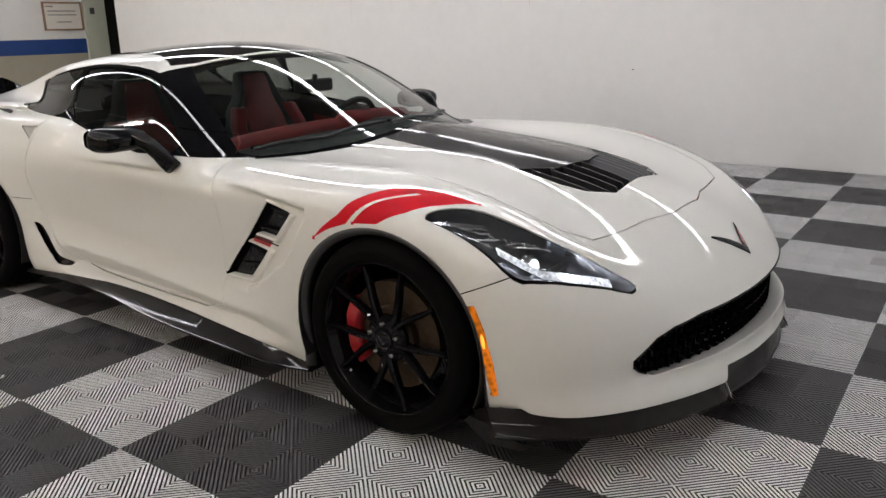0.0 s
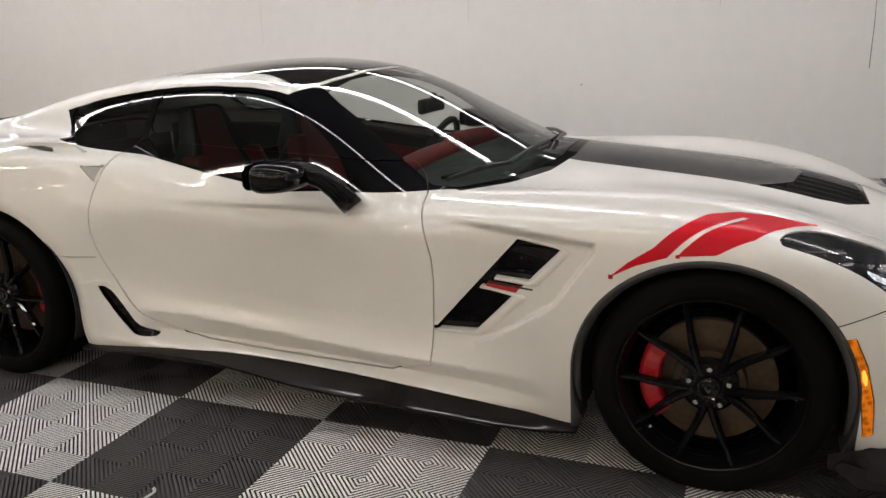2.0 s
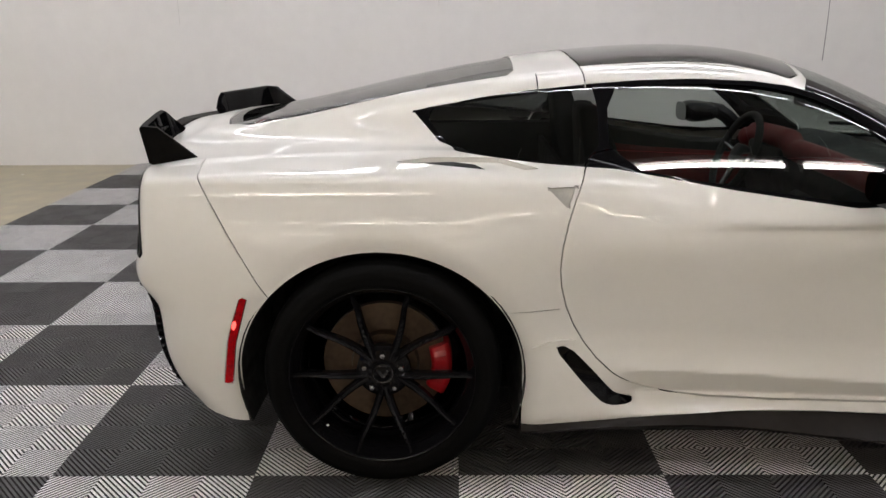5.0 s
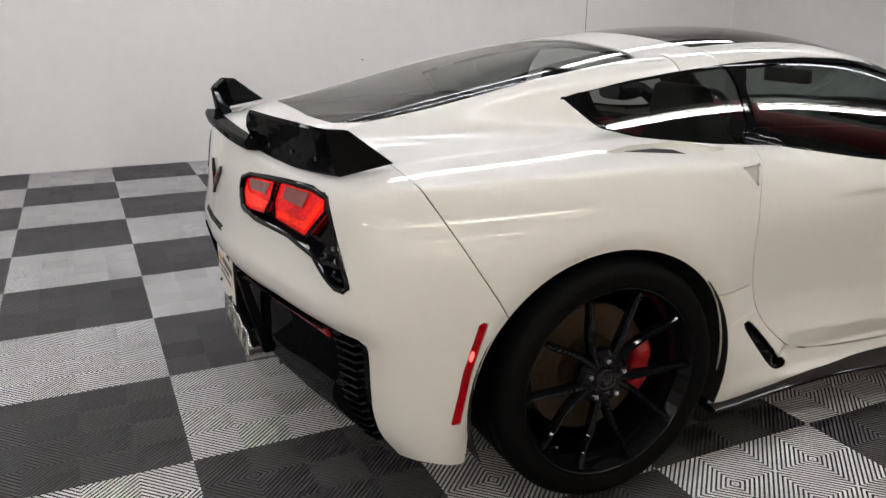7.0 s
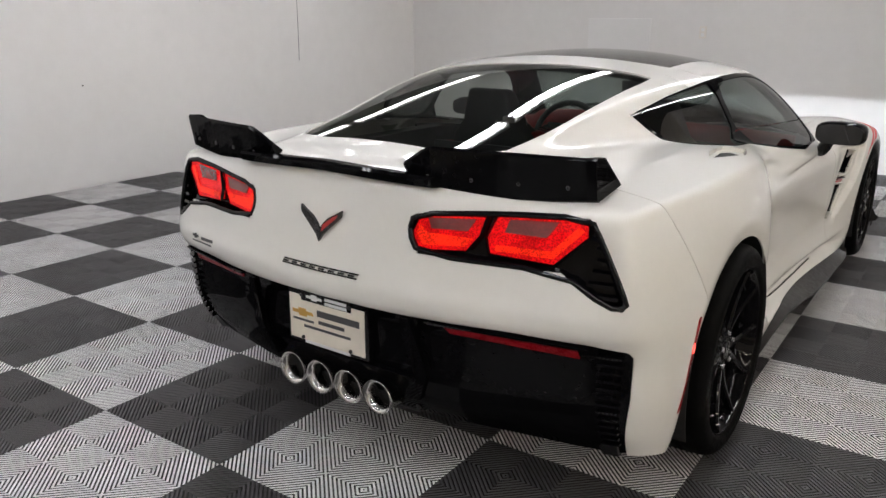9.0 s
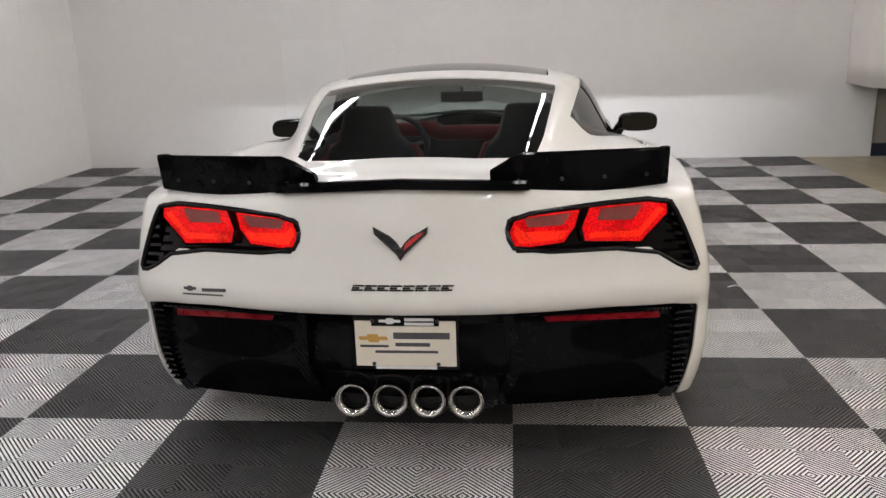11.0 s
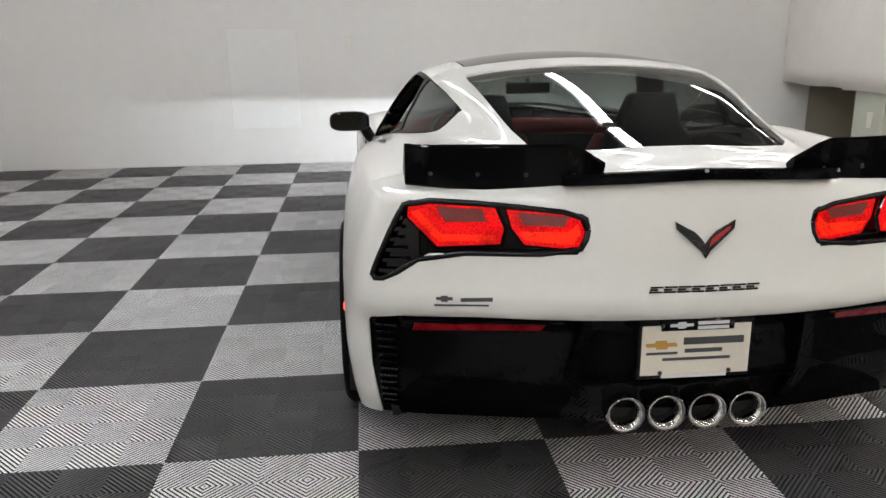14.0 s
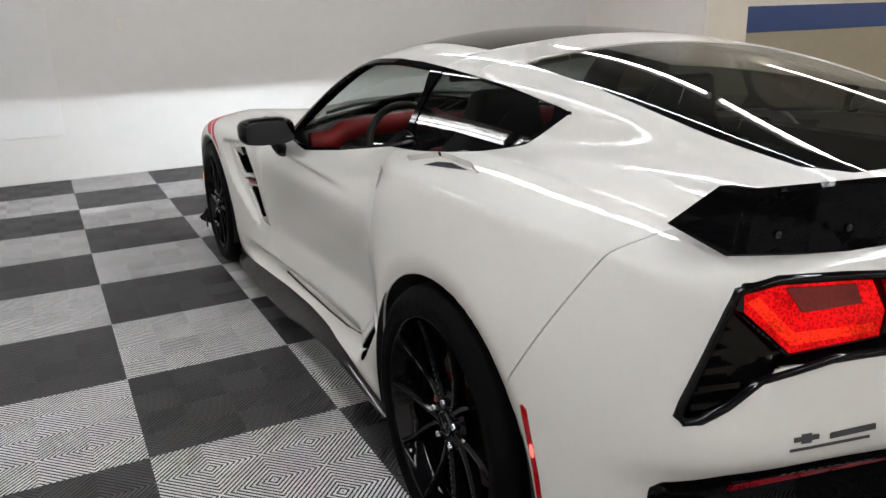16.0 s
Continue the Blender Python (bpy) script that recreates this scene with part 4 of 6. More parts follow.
def solve(point, axis, lo, hi):
    """The first place on the skin along one axis, from lo towards hi."""
    s = np.linspace(lo, hi, 400)
    q = np.tile(np.array(point, float), (400, 1))
    q[:, axis] = s
    k = max(int(np.argmax(skin(q) < 0)), 1)
    a, b = s[k - 1], s[k]
    for _ in range(14):
        m = (a + b) / 2
        q[0, axis] = m
        a, b = (a, m) if skin(q[:1])[0] < 0 else (m, b)
    return float(b)


def tail_at(u, z, out=0.0):
    return Vector((u, solve((u, 0, z), 1, -0.62, 0.3) - out, z))


def side_at(y, z, out=0.0):
    return Vector((solve((0, y, z), 0, 1.1, 0.4) + out, y, z))


def top_at(u, y, out=0.0):
    return Vector((u, y, solve((u, y, 0), 2, 1.3, 0.3) + out))


def under(u, y, z, deep):
    q = on_skin(u, y, z)
    return Vector(q - normals_at(q[None])[0] * deep)


def round_box(center, radii, power=0.45, rings=14, segments=24):
    """A box with soft corners."""
    def s(a):
        return math.copysign(abs(a) ** power, a)
    out = []
    for i in range(rings + 1):
        t = -math.pi / 2 + math.pi * (0.02 + 0.96 * i / rings)
        out.append([(center[0] + radii[0] * s(math.sin(t)), center[1] + radii[1] * s(math.cos(t)) * s(math.cos(p)), center[2] + radii[2] * s(math.cos(t)) * s(math.sin(p))) for p in (2 * math.pi * k / segments for k in range(segments))])
    return loft(out)


# ---- wheels and brakes ----


def wheel(name, r_tyre, r_rim, width, dish):
    """A wheel about the x axis, +x outward, its outer face at x = 0."""
    rim = lathe([(r_rim + 0.002, -0.012), (r_rim, -0.007), (r_rim - 0.003, -0.006), (r_rim - 0.006, -0.011), (r_rim - 0.010, -0.022), (r_rim - 0.022, -0.036), (r_rim - 0.03, -0.07), (r_rim - 0.034, -width + 0.03), (r_rim - 0.02, -width + 0.02), (r_rim - 0.045, -width + 0.02), (r_rim - 0.045, -0.08)], 72)
    ob = into(rim, name, M_RIM, car, "gloss black alloy wheel with ten thin spokes", smooth=True)
    prof = [(r_rim - 0.006, -0.02), (r_rim + 0.004, -0.002), (r_rim + 0.014, 0.003), (r_rim + 0.02, 0.001), (r_tyre - 0.045, 0.005), (r_tyre - 0.03, 0.002), (r_tyre - 0.024, -0.002), (r_tyre - 0.012, -0.012), (r_tyre - 0.004, -0.028)]
    for g in (0.24, 0.42, 0.58, 0.76):
        a = -width * g
        prof += [(r_tyre, a + 0.009), (r_tyre - 0.007, a + 0.006), (r_tyre - 0.007, a - 0.006), (r_tyre, a - 0.009)]
    prof += [(r_tyre - 0.006, -width + 0.028), (r_tyre - 0.05, -width), (r_rim, -width + 0.01)]
    part("tyre", lathe(prof, 96), M_RUBBER, ob, "low black tyre with a worn tread", smooth=True)
    for n in range(5):
        for s in (-1, 1):
            mid = math.radians(270 + 72 * n)
            rings = []
            for k in range(9):
                t = k / 8
                r = 0.045 + (r_rim - 0.014 - 0.045) * t
                ang = mid + s * math.radians(5.0 + 13.0 * min(t * 1.25, 1) ** 0.75)
                w, h = 0.0115 - 0.004 * t, 0.016 - 0.004 * t
                x = -dish + (dish - 0.014) * t**1.8
                cy, cz = r * math.cos(ang), r * math.sin(ang)
                ty, tz = -math.sin(ang), math.cos(ang)
                rings.append([(x + b * h, cy + a * w * ty, cz + a * w * tz) for a, b in ((-1, -1.6), (-1, -0.1), (-0.45, 0.35), (0.45, 0.35), (1, -0.1), (1, -1.6))])
            part("spoke", loft(rings), M_RIM, ob, smooth="edges")
    hub = lathe([(0.001, -dish - 0.03), (0.078, -dish - 0.03), (0.078, -dish - 0.008), (0.066, -dish + 0.0), (0.04, -dish + 0.006), (0.034, -dish + 0.004), (0.001, -dish + 0.004)], 40)
    part("hub", hub, M_RIM, ob, smooth=False)
    cap = lathe([(0.001, -dish + 0.012), (0.026, -dish + 0.0105), (0.032, -dish + 0.006), (0.032, -dish)], 32)
    part("centre_cap", cap, M_BLACK, ob, "black centre cap with a crossed emblem", smooth=True)
    ring = lathe([(0.0262, -dish + 0.0115), (0.0285, -dish + 0.0122), (0.0295, -dish + 0.0095)], 32)
    part("cap_ring", ring, M_BADGE, ob)
    for s in (-1, 1):
        part("cap_emblem", prism([(0, -0.014), (0.004 * s, -0.012), (0.018 * s, 0.008), (0.012 * s, 0.012), (0.0, -0.004)], lambda a, b, c: (-dish + 0.0115 + c, a, b), 0.0015), M_BADGE, ob)
    for n in range(5):
        a = math.radians(90 + 72 * n)
        nut = lathe([(0.001, -dish + 0.018), (0.007, -dish + 0.017), (0.0095, -dish + 0.012), (0.0105, -dish - 0.01)], 6)
        bmesh.ops.translate(nut, verts=nut.verts, vec=(0, 0.055 * math.cos(a), 0.055 * math.sin(a)))
        part("lug_nut", nut, M_NUT, ob)
    valve = tube([(-0.03, (r_rim - 0.03) * math.cos(3.9), (r_rim - 0.03) * math.sin(3.9)), (-0.012, (r_rim - 0.045) * math.cos(3.9), (r_rim - 0.045) * math.sin(3.9))], 0.004, 8)
    part("valve", valve, M_NUT, ob)
    return ob


front_wheel = wheel("wheel", 0.328, 0.252, 0.285, 0.018)
front_wheel.matrix_basis = pose(0.943, FAX - CAR_Y, 0.328)
copy_thing(front_wheel, pose(-0.943, FAX - CAR_Y, 0.328, 0, 0, 180))
rear_wheel = wheel("wheel", 0.340, 0.266, 0.335, 0.045)
rear_wheel.matrix_basis = pose(0.957, RAX - CAR_Y, 0.340)
copy_thing(rear_wheel, pose(-0.957, RAX - CAR_Y, 0.340, 0, 0, 180))


def brake(y, z, u, r, first, last):
    def disc():
        bm = lathe([(0.10, u - 0.012), (r, u - 0.012), (r, u + 0.012), (0.10, u + 0.012), (0.095, u + 0.035), (0.001, u + 0.035)], 64)
        bmesh.ops.translate(bm, verts=bm.verts, vec=(0, y, z))
        return bm

    def caliper():
        rings = []
        for k in range(11):
            a = math.radians(first + (last - first) * k / 10)
            swell = 1 + 0.10 * math.sin(k / 10 * math.pi) + (0.12 if k in (2, 3, 7, 8) else -0.15 if k == 5 else 0)
            rings.append([(u + x * swell, y + q * math.cos(a), z + q * math.sin(a)) for x, q in ((-0.03, r - 0.046), (0.026, r - 0.046), (0.036, r - 0.036), (0.036, r + 0.002), (0.026, r + 0.014), (-0.03, r + 0.014))])
        return rounded(loft(rings), 0.004)
    discs = put_pair("brake_disc", disc, M_DISC, label="worn steel brake disc")
    for ob, s in zip(discs, (1, -1)):
        bm = caliper()
        if s < 0:
            bmesh.ops.scale(bm, vec=(-1, 1, 1), verts=bm.verts)
            bmesh.ops.reverse_faces(bm, faces=bm.faces)
        put("caliper", bm, M_CALIPER, ob, "red brake caliper")


brake(FAX, 0.328, 0.865, 0.178, 148, 222)
brake(RAX, 0.340, 0.825, 0.182, -30, 20)


def liner(cy, cz, a, b, u0):
    def make():
        rings = []
        for k in range(33):
            t = math.radians(-22 + 224 * k / 32)
            y, z = cy + a * math.cos(t), cz + b * math.sin(t)
            y2, z2 = cy + (a + 0.004) * math.cos(t), cz + (b + 0.004) * math.sin(t)
            rings.append([(u0, y, max(z, 0.1)), (0.935, y, max(z, 0.1)), (0.935, y2, max(z2, 0.1)), (u0, y2, max(z2, 0.1))])
        return loft(rings)
    return make


put_pair("wheel_liner", liner(RAX - 0.003, RZ, 0.404, 0.372, 0.55), M_DARK, label="black wheel arch liner")
put_pair("wheel_liner", liner(FCY, FZ, 0.37, 0.358, 0.55), M_DARK, label="black wheel arch liner")


def arch_trim():
    """The grey lip round the front wheel arch."""
    rings = []
    for k in range(49):
        t = math.radians(-32 + 244 * k / 48)
        ring = []
        for q, deep in ((1.004, -0.002), (0.972, 0.003), (0.935, 0.014), (0.93, 0.026), (0.99, 0.026)):
            y, z = FCY + 0.378 * q * math.cos(t), FZ + 0.365 * q * math.sin(t)
            if math.sin(t) < 0:
                y = FCY + math.copysign(0.378 * q, math.cos(t))
                z = FZ + 0.36 * math.sin(t)
            base = side_at(FCY + 0.385 * math.cos(t) if math.sin(t) > 0 else FCY + math.copysign(0.385, math.cos(t)), max(FZ + 0.372 * math.sin(t), 0.19))
            ring.append((base.x - deep, y, z))
        rings.append(ring)
    return loft(rings)


put_pair("arch_trim", arch_trim, M_GREY, label="dark grey front wheel arch lip", smooth=True)
put("underbody", boxes((-0.56, 0.56, 0.0, 3.75, 0.12, 0.16), (-0.86, 0.86, 0.82, 2.66, 0.13, 0.18)), M_DARK, label="black underbody pan")
for row in ((-0.54, 0.54, 2.42, 2.46, 0.16, 0.76), (-0.54, 0.54, 0.0, 0.04, 0.16, 0.75), (-0.70, 0.70, -0.10, -0.07, 0.2, 0.8)):
    put("bulkhead", boxes(row), M_DARK)
put("radiator", boxes((-0.70, 0.70, 3.66, 3.70, 0.17, 0.46)), M_DARK, label="black radiator behind the grille")

# ---- skirts, splitter, spoiler ----
SKIRT_U = curve(".7:.92 .8:.925 1.2:.925 1.5:.93 1.75:.943 1.95:.948 2.4:.948 2.6:.942 2.73:.92", 0.03)
SKIRT_Z = curve(".7:.15 .8:.152 1.1:.170 1.3:.175 1.45:.168 1.6:.155 1.75:.142 1.9:.133 2.15:.123 2.4:.117 2.6:.114 2.73:.118", 0.03)


def skirt():
    rings = []
    for y in np.arange(0.795, 2.731, 0.015):
        u, z, s = float(SKIRT_U(y)), float(SKIRT_Z(y)), float(SILL(y))
        w = side_at(float(y), max(s + 0.012, 0.13)).x
        rings.append([(w - 0.006, y, s + 0.006), (u - 0.012, y, z + 0.014), (u, y, z + 0.008), (u - 0.001, y, z), (u - 0.02, y, z - 0.008), (w - 0.16, y, z - 0.006), (w - 0.16, y, max(s, z + 0.01))])
    return loft(rings)


put_pair("side_skirt", skirt, M_CARBON, label="dark carbon side skirt", smooth="edges")


def splitter():
    """A thin blade under the chin, set back across the middle."""
    rings = []
    for k in range(-60, 61):
        u = 0.955 * math.sin(k / 60 * math.pi / 2)
        y = float(NOSE_PLAN(abs(u)))
        lift = 0.012 * max(0, (abs(u) - 0.72) / 0.23) ** 1.5
        push = 0.034 - 0.022 * float(step(0.36, 0.335, abs(u)))
        n = Vector((math.copysign(max(abs(u) - 0.25, 0) * 0.9, u), 1, 0)).normalized()
        def at(o, z):
            return (u + n.x * o, y + n.y * o, z)
        rings.append([at(-0.03, float(CHIN(u)) + 0.012), at(-0.004, float(CHIN(u)) - 0.02), at(0.004, 0.166 + lift * 0.5), at(push - 0.006, 0.147 + lift), at(push, 0.141 + lift), at(push - 0.004, 0.132 + lift), at(push - 0.02, 0.126 + lift * 0.5), at(-0.12, 0.12), at(-0.12, 0.16)])
    return loft(rings)


spl = put("splitter", splitter(), M_CARBON, label="dark carbon front splitter", smooth="edges")
put_pair("splitter_fence", lambda: prism([(3.49, 0.10), (3.60, 0.098), (3.63, 0.115), (3.44, 0.175), (3.42, 0.155)], lambda a, b, c: (0.925 + c + 0.12 * (3.6 - a), a, b), 0.008), M_CARBON, spl)
put_pair("splitter_rib", lambda: loft([[(0.352 + d, 3.985, 0.212), (0.352 + d, 4.018, 0.150), (0.352 + d, 4.018, 0.142), (0.352 + d, 3.978, 0.200)] for d in (0.0, 0.006)]), M_CHROME, spl, "bright seam of the splitter")


def wing():
    """A thin blade leaning back, closed at its outer end by a wedge-shaped end plate."""
    rings = []
    for t in (0, 0.06, 0.12, 0.18, 0.28, 0.4, 0.52, 0.64, 0.76, 0.88, 0.955, 0.958, 1.0):
        u = 0.25 + 0.505 * t
        back = float(TAIL_PLAN(u)) - float(TAIL_PLAN(0.75))
        inner = max(0, 1 - t / 0.16)
        zt = 1.022 - 0.004 * t - 0.05 * inner
        zb = 0.888 + 0.035 * t + 0.055 * inner
        foot, crown = (-0.13, -0.238) if t > 0.956 else (-0.245, -0.270)
        sec = [(foot, zb + 0.010), (crown, zt - 0.001), (-0.285, zt + 0.003), (-0.29, zt - 0.004), (-0.272, zb - 0.006), (-0.262, zb - 0.012)]
        rings.append([(u, y + back + 0.02 * inner, z) for y, z in sec])
    return rounded(loft(rings), 0.002)


wings = put_pair("spoiler", wing, M_VALANCE, label="gloss black rear spoiler half")
for ob, s in zip(wings, (1, -1)):
    for u in (0.33, 0.45, 0.57, 0.69):
        back = float(TAIL_PLAN(u)) - float(TAIL_PLAN(0.75))
        bm = lathe([(0.001, 0.003), (0.004, 0.0025), (0.006, 0)], 10)
        bmesh.ops.rotate(bm, verts=bm.verts, cent=(0, 0, 0), matrix=Matrix.Rotation(-math.pi / 2, 3, "Z"))
        bmesh.ops.translate(bm, verts=bm.verts, vec=(s * u, -0.281 + back, 0.945))
        put("bolt", bm, M_SATIN, ob)


def lip():
    rings = []
    for k in range(-16, 17):
        u = 0.36 * k / 16
        y = float(TAIL_PLAN(abs(u)))
        z = 0.945 - 0.012 * abs(u) / 0.36
        rings.append([(u, y + 0.055, z + 0.012), (u, y + 0.012, z + 0.016), (u, y + 0.006, z + 0.008), (u, y + 0.012, z - 0.012), (u, y + 0.06, z - 0.02)])
    return loft(rings)


put("spoiler_lip", lip(), M_VALANCE, label="low black lip between the spoiler halves", smooth="edges")

# ---- mirrors ----


def mirror_head():
    bm = round_box((0.955, 1.80, 0.873), (0.108, 0.085, 0.05), 0.6)
    for v in bm.verts:
        t = (v.co.y - 1.715) / 0.17
        v.co.z = 0.873 + (v.co.z - 0.873) * (1.05 - 0.35 * max(t, 0) ** 2)
        v.co.x = 0.955 + (v.co.x - 0.955) * (1.02 - 0.2 * max(t, 0))
    return bm


heads = put_pair("door_mirror", mirror_head, M_BLACK, label="gloss black door mirror", smooth=True)
for ob, s in zip(heads, (1, -1)):
    arm = []
    for (u, y, z), r in zip(((0.94, 1.79, 0.876), (0.935, 1.835, 0.884), (0.92, 1.88, 0.878), (0.90, 1.92, 0.852), (0.88, 1.95, 0.818), (0.865, 1.972, 0.785), (0.85, 1.985, 0.762)), (0.030, 0.036, 0.037, 0.036, 0.036, 0.038, 0.038)):
        tilt = min(max((y - 1.80) / 0.12, 0), 1) * 0.9
        arm.append([(s * (u + r * 0.8 * math.cos(a)), y + r * math.sin(a) * math.sin(tilt), z + r * math.sin(a) * math.cos(tilt)) for a in (2 * math.pi * j / 16 for j in range(16))])
    put("mirror_arm", loft(arm), M_BLACK, ob, smooth=True)
    g = prism([(math.copysign(abs(math.cos(a)) ** 0.6, math.cos(a)) * 0.09, math.copysign(abs(math.sin(a)) ** 0.6, math.sin(a)) * 0.043) for a in (2 * math.pi * j / 28 for j in range(28))], lambda a, b, c: (s * 0.955 + a, 1.712 - c, 0.873 + b), 0.003)
    put("mirror_glass", g, M_MIRROR_DARK, ob, "mirror glass, its dark reflection put into the colour")

# ---- front lamps ----


def ribbon(points, width, thick, deep):
    """A flat glowing strip set below the skin."""
    rings = []
    for u, y, z in points:
        q = under(u, y, z, deep)
        rings.append([q + Vector((0, 0, 0)), q + Vector((-width * 0.5, -width * 0.6, width * 0.5)), q + Vector((-width * 0.5, -width * 0.6, width * 0.5 - thick)), q + Vector((0, 0, -thick))])
    return loft(rings)


def ball(center, r):
    bm = bmesh.new()
    bmesh.ops.create_uvsphere(bm, u_segments=20, v_segments=12, radius=r, matrix=Matrix.Translation(center))
    return bm


L_LINE = [(0.866, 3.485, 0.665), (0.852, 3.551, 0.632), (0.827, 3.611, 0.602), (0.766, 3.679, 0.585), (0.72, 3.716, 0.573), (0.674, 3.753, 0.562)]


def line_points():
    out = []
    for a, b in zip(L_LINE, L_LINE[1:]):
        out += [tuple(Vector(a).lerp(Vector(b), t / 4)) for t in range(4)]
    return out + [L_LINE[-1]]


for s, lens in zip((1, -1), lamps):
    def flip(bm):
        if s < 0:
            bmesh.ops.scale(bm, vec=(-1, 1, 1), verts=bm.verts)
            bmesh.ops.reverse_faces(bm, faces=bm.faces)
        return bm
    put("running_light", flip(ribbon(line_points(), 0.026, 0.006, 0.02)), M_DRL, lens, "lit white running light strip")
    c = under(0.805, 3.575, 0.649, 0.045)
    put("projector", flip(ball(c, 0.015)), M_BEAM, lens, "lit projector lens", smooth=True)
    ring = lathe([(0.016, -0.01), (0.022, 0.0), (0.026, -0.004), (0.028, -0.03)], 28)
    bmesh.ops.rotate(ring, verts=ring.verts, cent=(0, 0, 0), matrix=Matrix.Rotation(math.pi / 2, 3, "Z"))
    bmesh.ops.translate(ring, verts=ring.verts, vec=c)
    put("projector_ring", flip(ring), M_CHROME, lens)
    for k in range(4):
        a, b = under(0.86 - 0.02 * k, 3.33 + 0.045 * k, 0.74 - 0.01 * k, 0.03), under(0.79, 3.37 + 0.045 * k, 0.74, 0.05)
        put("lamp_fin", flip(tube([a, (a + b) / 2 + Vector((0, 0, -0.006)), b], 0.004, 6)), M_CHROME, lens)
    put("upper_strip", flip(ribbon([tuple(Vector((0.905, 3.285, 0.73)).lerp(Vector((0.818, 3.418, 0.712)), k / 6)) for k in range(7)], 0.014, 0.004, 0.012)), M_CHROME, lens, "bright upper trim strip")
    for p, q in (((0.81, 3.48, 0.69), (0.77, 3.50, 0.685)), ((0.80, 3.50, 0.68), (0.72, 3.57, 0.665)), ((0.77, 3.51, 0.685), (0.70, 3.60, 0.655)), ((0.87, 3.40, 0.71), (0.80, 3.46, 0.70))):
        put("lamp_trim", flip(tube([under(*p, 0.035), (under(*p, 0.035) + under(*q, 0.035)) / 2, under(*q, 0.035)], 0.006, 8)), M_CHROME, lens, smooth=True)
for s in (1, -1):
    c = under(0.775, 3.60, 0.64, 0.045)
    lamp = bpy.data.lights.new("headlamp_beam", "SPOT")
    lamp.energy, lamp.color, lamp.spot_size, lamp.spot_blend, lamp.shadow_soft_size = BEAM_POWER, (0.93, 0.97, 1.0), radians(110), 0.8, 0.0005
    ob = new("headlamp_beam", lamp)
    ob.matrix_world = car.matrix_basis @ look((s * c.x, c.y + 0.034 - CAR_Y, c.z), (s * (c.x + 0.25), c.y + 3.034 - CAR_Y, c.z - 0.12))
    put("beam_shield", boxes((s * c.x - 0.04, s * c.x + 0.04, c.y + 0.025, c.y + 0.056, c.z + 0.0004, c.z + 0.004)), M_SATIN, lamps[0 if s > 0 else 1])
for s in (1, -1):
    for y, z, wide, tall, lean, mat in ((3.473, 0.408, 0.006, 0.022, -0.22, M_AMBER_HOT), (-0.009, 0.492, 0.006, 0.014, 0.27, M_MARK_HOT)):
        q = side_at(y, z, 0.001)
        bm = ball((0, 0, 0), 1.0)
        bmesh.ops.scale(bm, vec=(0.003, wide, tall), verts=bm.verts)
        bmesh.ops.rotate(bm, verts=bm.verts, cent=(0, 0, 0), matrix=Matrix.Rotation(-lean, 3, "X"))
        bmesh.ops.translate(bm, verts=bm.verts, vec=(s * q.x, q.y, q.z))
        put("marker_bulb", bm, mat, label="lit bulb in the side marker", smooth=True)

# ---- grille: a dark mesh of hexagonal cells ----
grille = put("grille", boxes((-0.65, 0.65, 3.72, 3.735, 0.30, 0.41)), M_DARK, label="black grille with hexagon mesh")
for row in range(7):
    for col in range(-17, 18):
        u, z = (col + 0.5 * (row % 2)) * 0.042, 0.272 + row * 0.027
        if abs(u) > 0.66 or abs(u) > 0.66 - (z - 0.345) * 1.1 and z > 0.345:
            continue
        y = float(NOSE_PLAN(abs(u))) - 0.055
        bm = bmesh.new()
        rim = [[bm.verts.new((u + r * math.cos(math.radians(60 * k + 30)) * 1.18, y + d, z + r * math.sin(math.radians(60 * k + 30)))) for k in range(6)] for r, d in ((0.0195, 0.0), (0.0155, 0.006), (0.0145, -0.012))]
        for p, q in zip(rim, rim[1:]):
            for k in range(6):
                bm.faces.new((p[k], p[(k + 1) % 6], q[(k + 1) % 6], q[k]))
        put("mesh_cell", bm, M_VALANCE, grille)
put("grille_bar", loft([[(u, float(NOSE_PLAN(abs(u))) - 0.06 + dy, 0.352 + dz) for dy, dz in ((0, 0.006), (0.012, 0.0), (0, -0.006), (-0.02, 0))] for u in [0.63 * k / 16 for k in range(-16, 17)]]), M_BLACK, grille)
for s in (1, -1):
    bm = bmesh.new()
    bmesh.ops.create_cone(bm, cap_ends=True, segments=24, radius1=0.045, radius2=0.06, depth=0.03, matrix=Matrix.Translation((s * 0.56, 3.80, 0.315)) @ Matrix.Rotation(-math.pi / 2, 4, "X"))
    put("grille_duct", bm, M_SATIN, grille, "dark round duct")

outline = polygon("0,.442 .2,.44 .45,.434 .56,.420 .62,.40 .69,.345 .69,.325 .675,.31 .63,.288 .52,.290 .357,.298 .2,.306 0,.308")
half = []
for (a, b), (c, d) in zip(outline, outline[1:]):
    n = max(int(math.hypot(c - a, d - b) / 0.02), 1)
    half += [(a + (c - a) * k / n, b + (d - b) * k / n) for k in range(n)]
half.append((0.0, 0.308))
loop = [Vector((u, solve((u, 0, z), 1, 4.2, 3.4), z)) for u, z in half]
loop = loop[: next(k for k, (u, z) in enumerate(half) if z < 0.286 + 0.003)]
loop = [Vector((-p.x, p.y, p.z)) for p in loop[:0:-1]] + loop
put("grille_rim", tube(loop, 0.0035, 8), M_BLACK, grille, "gloss black rim of the grille", smooth=True)

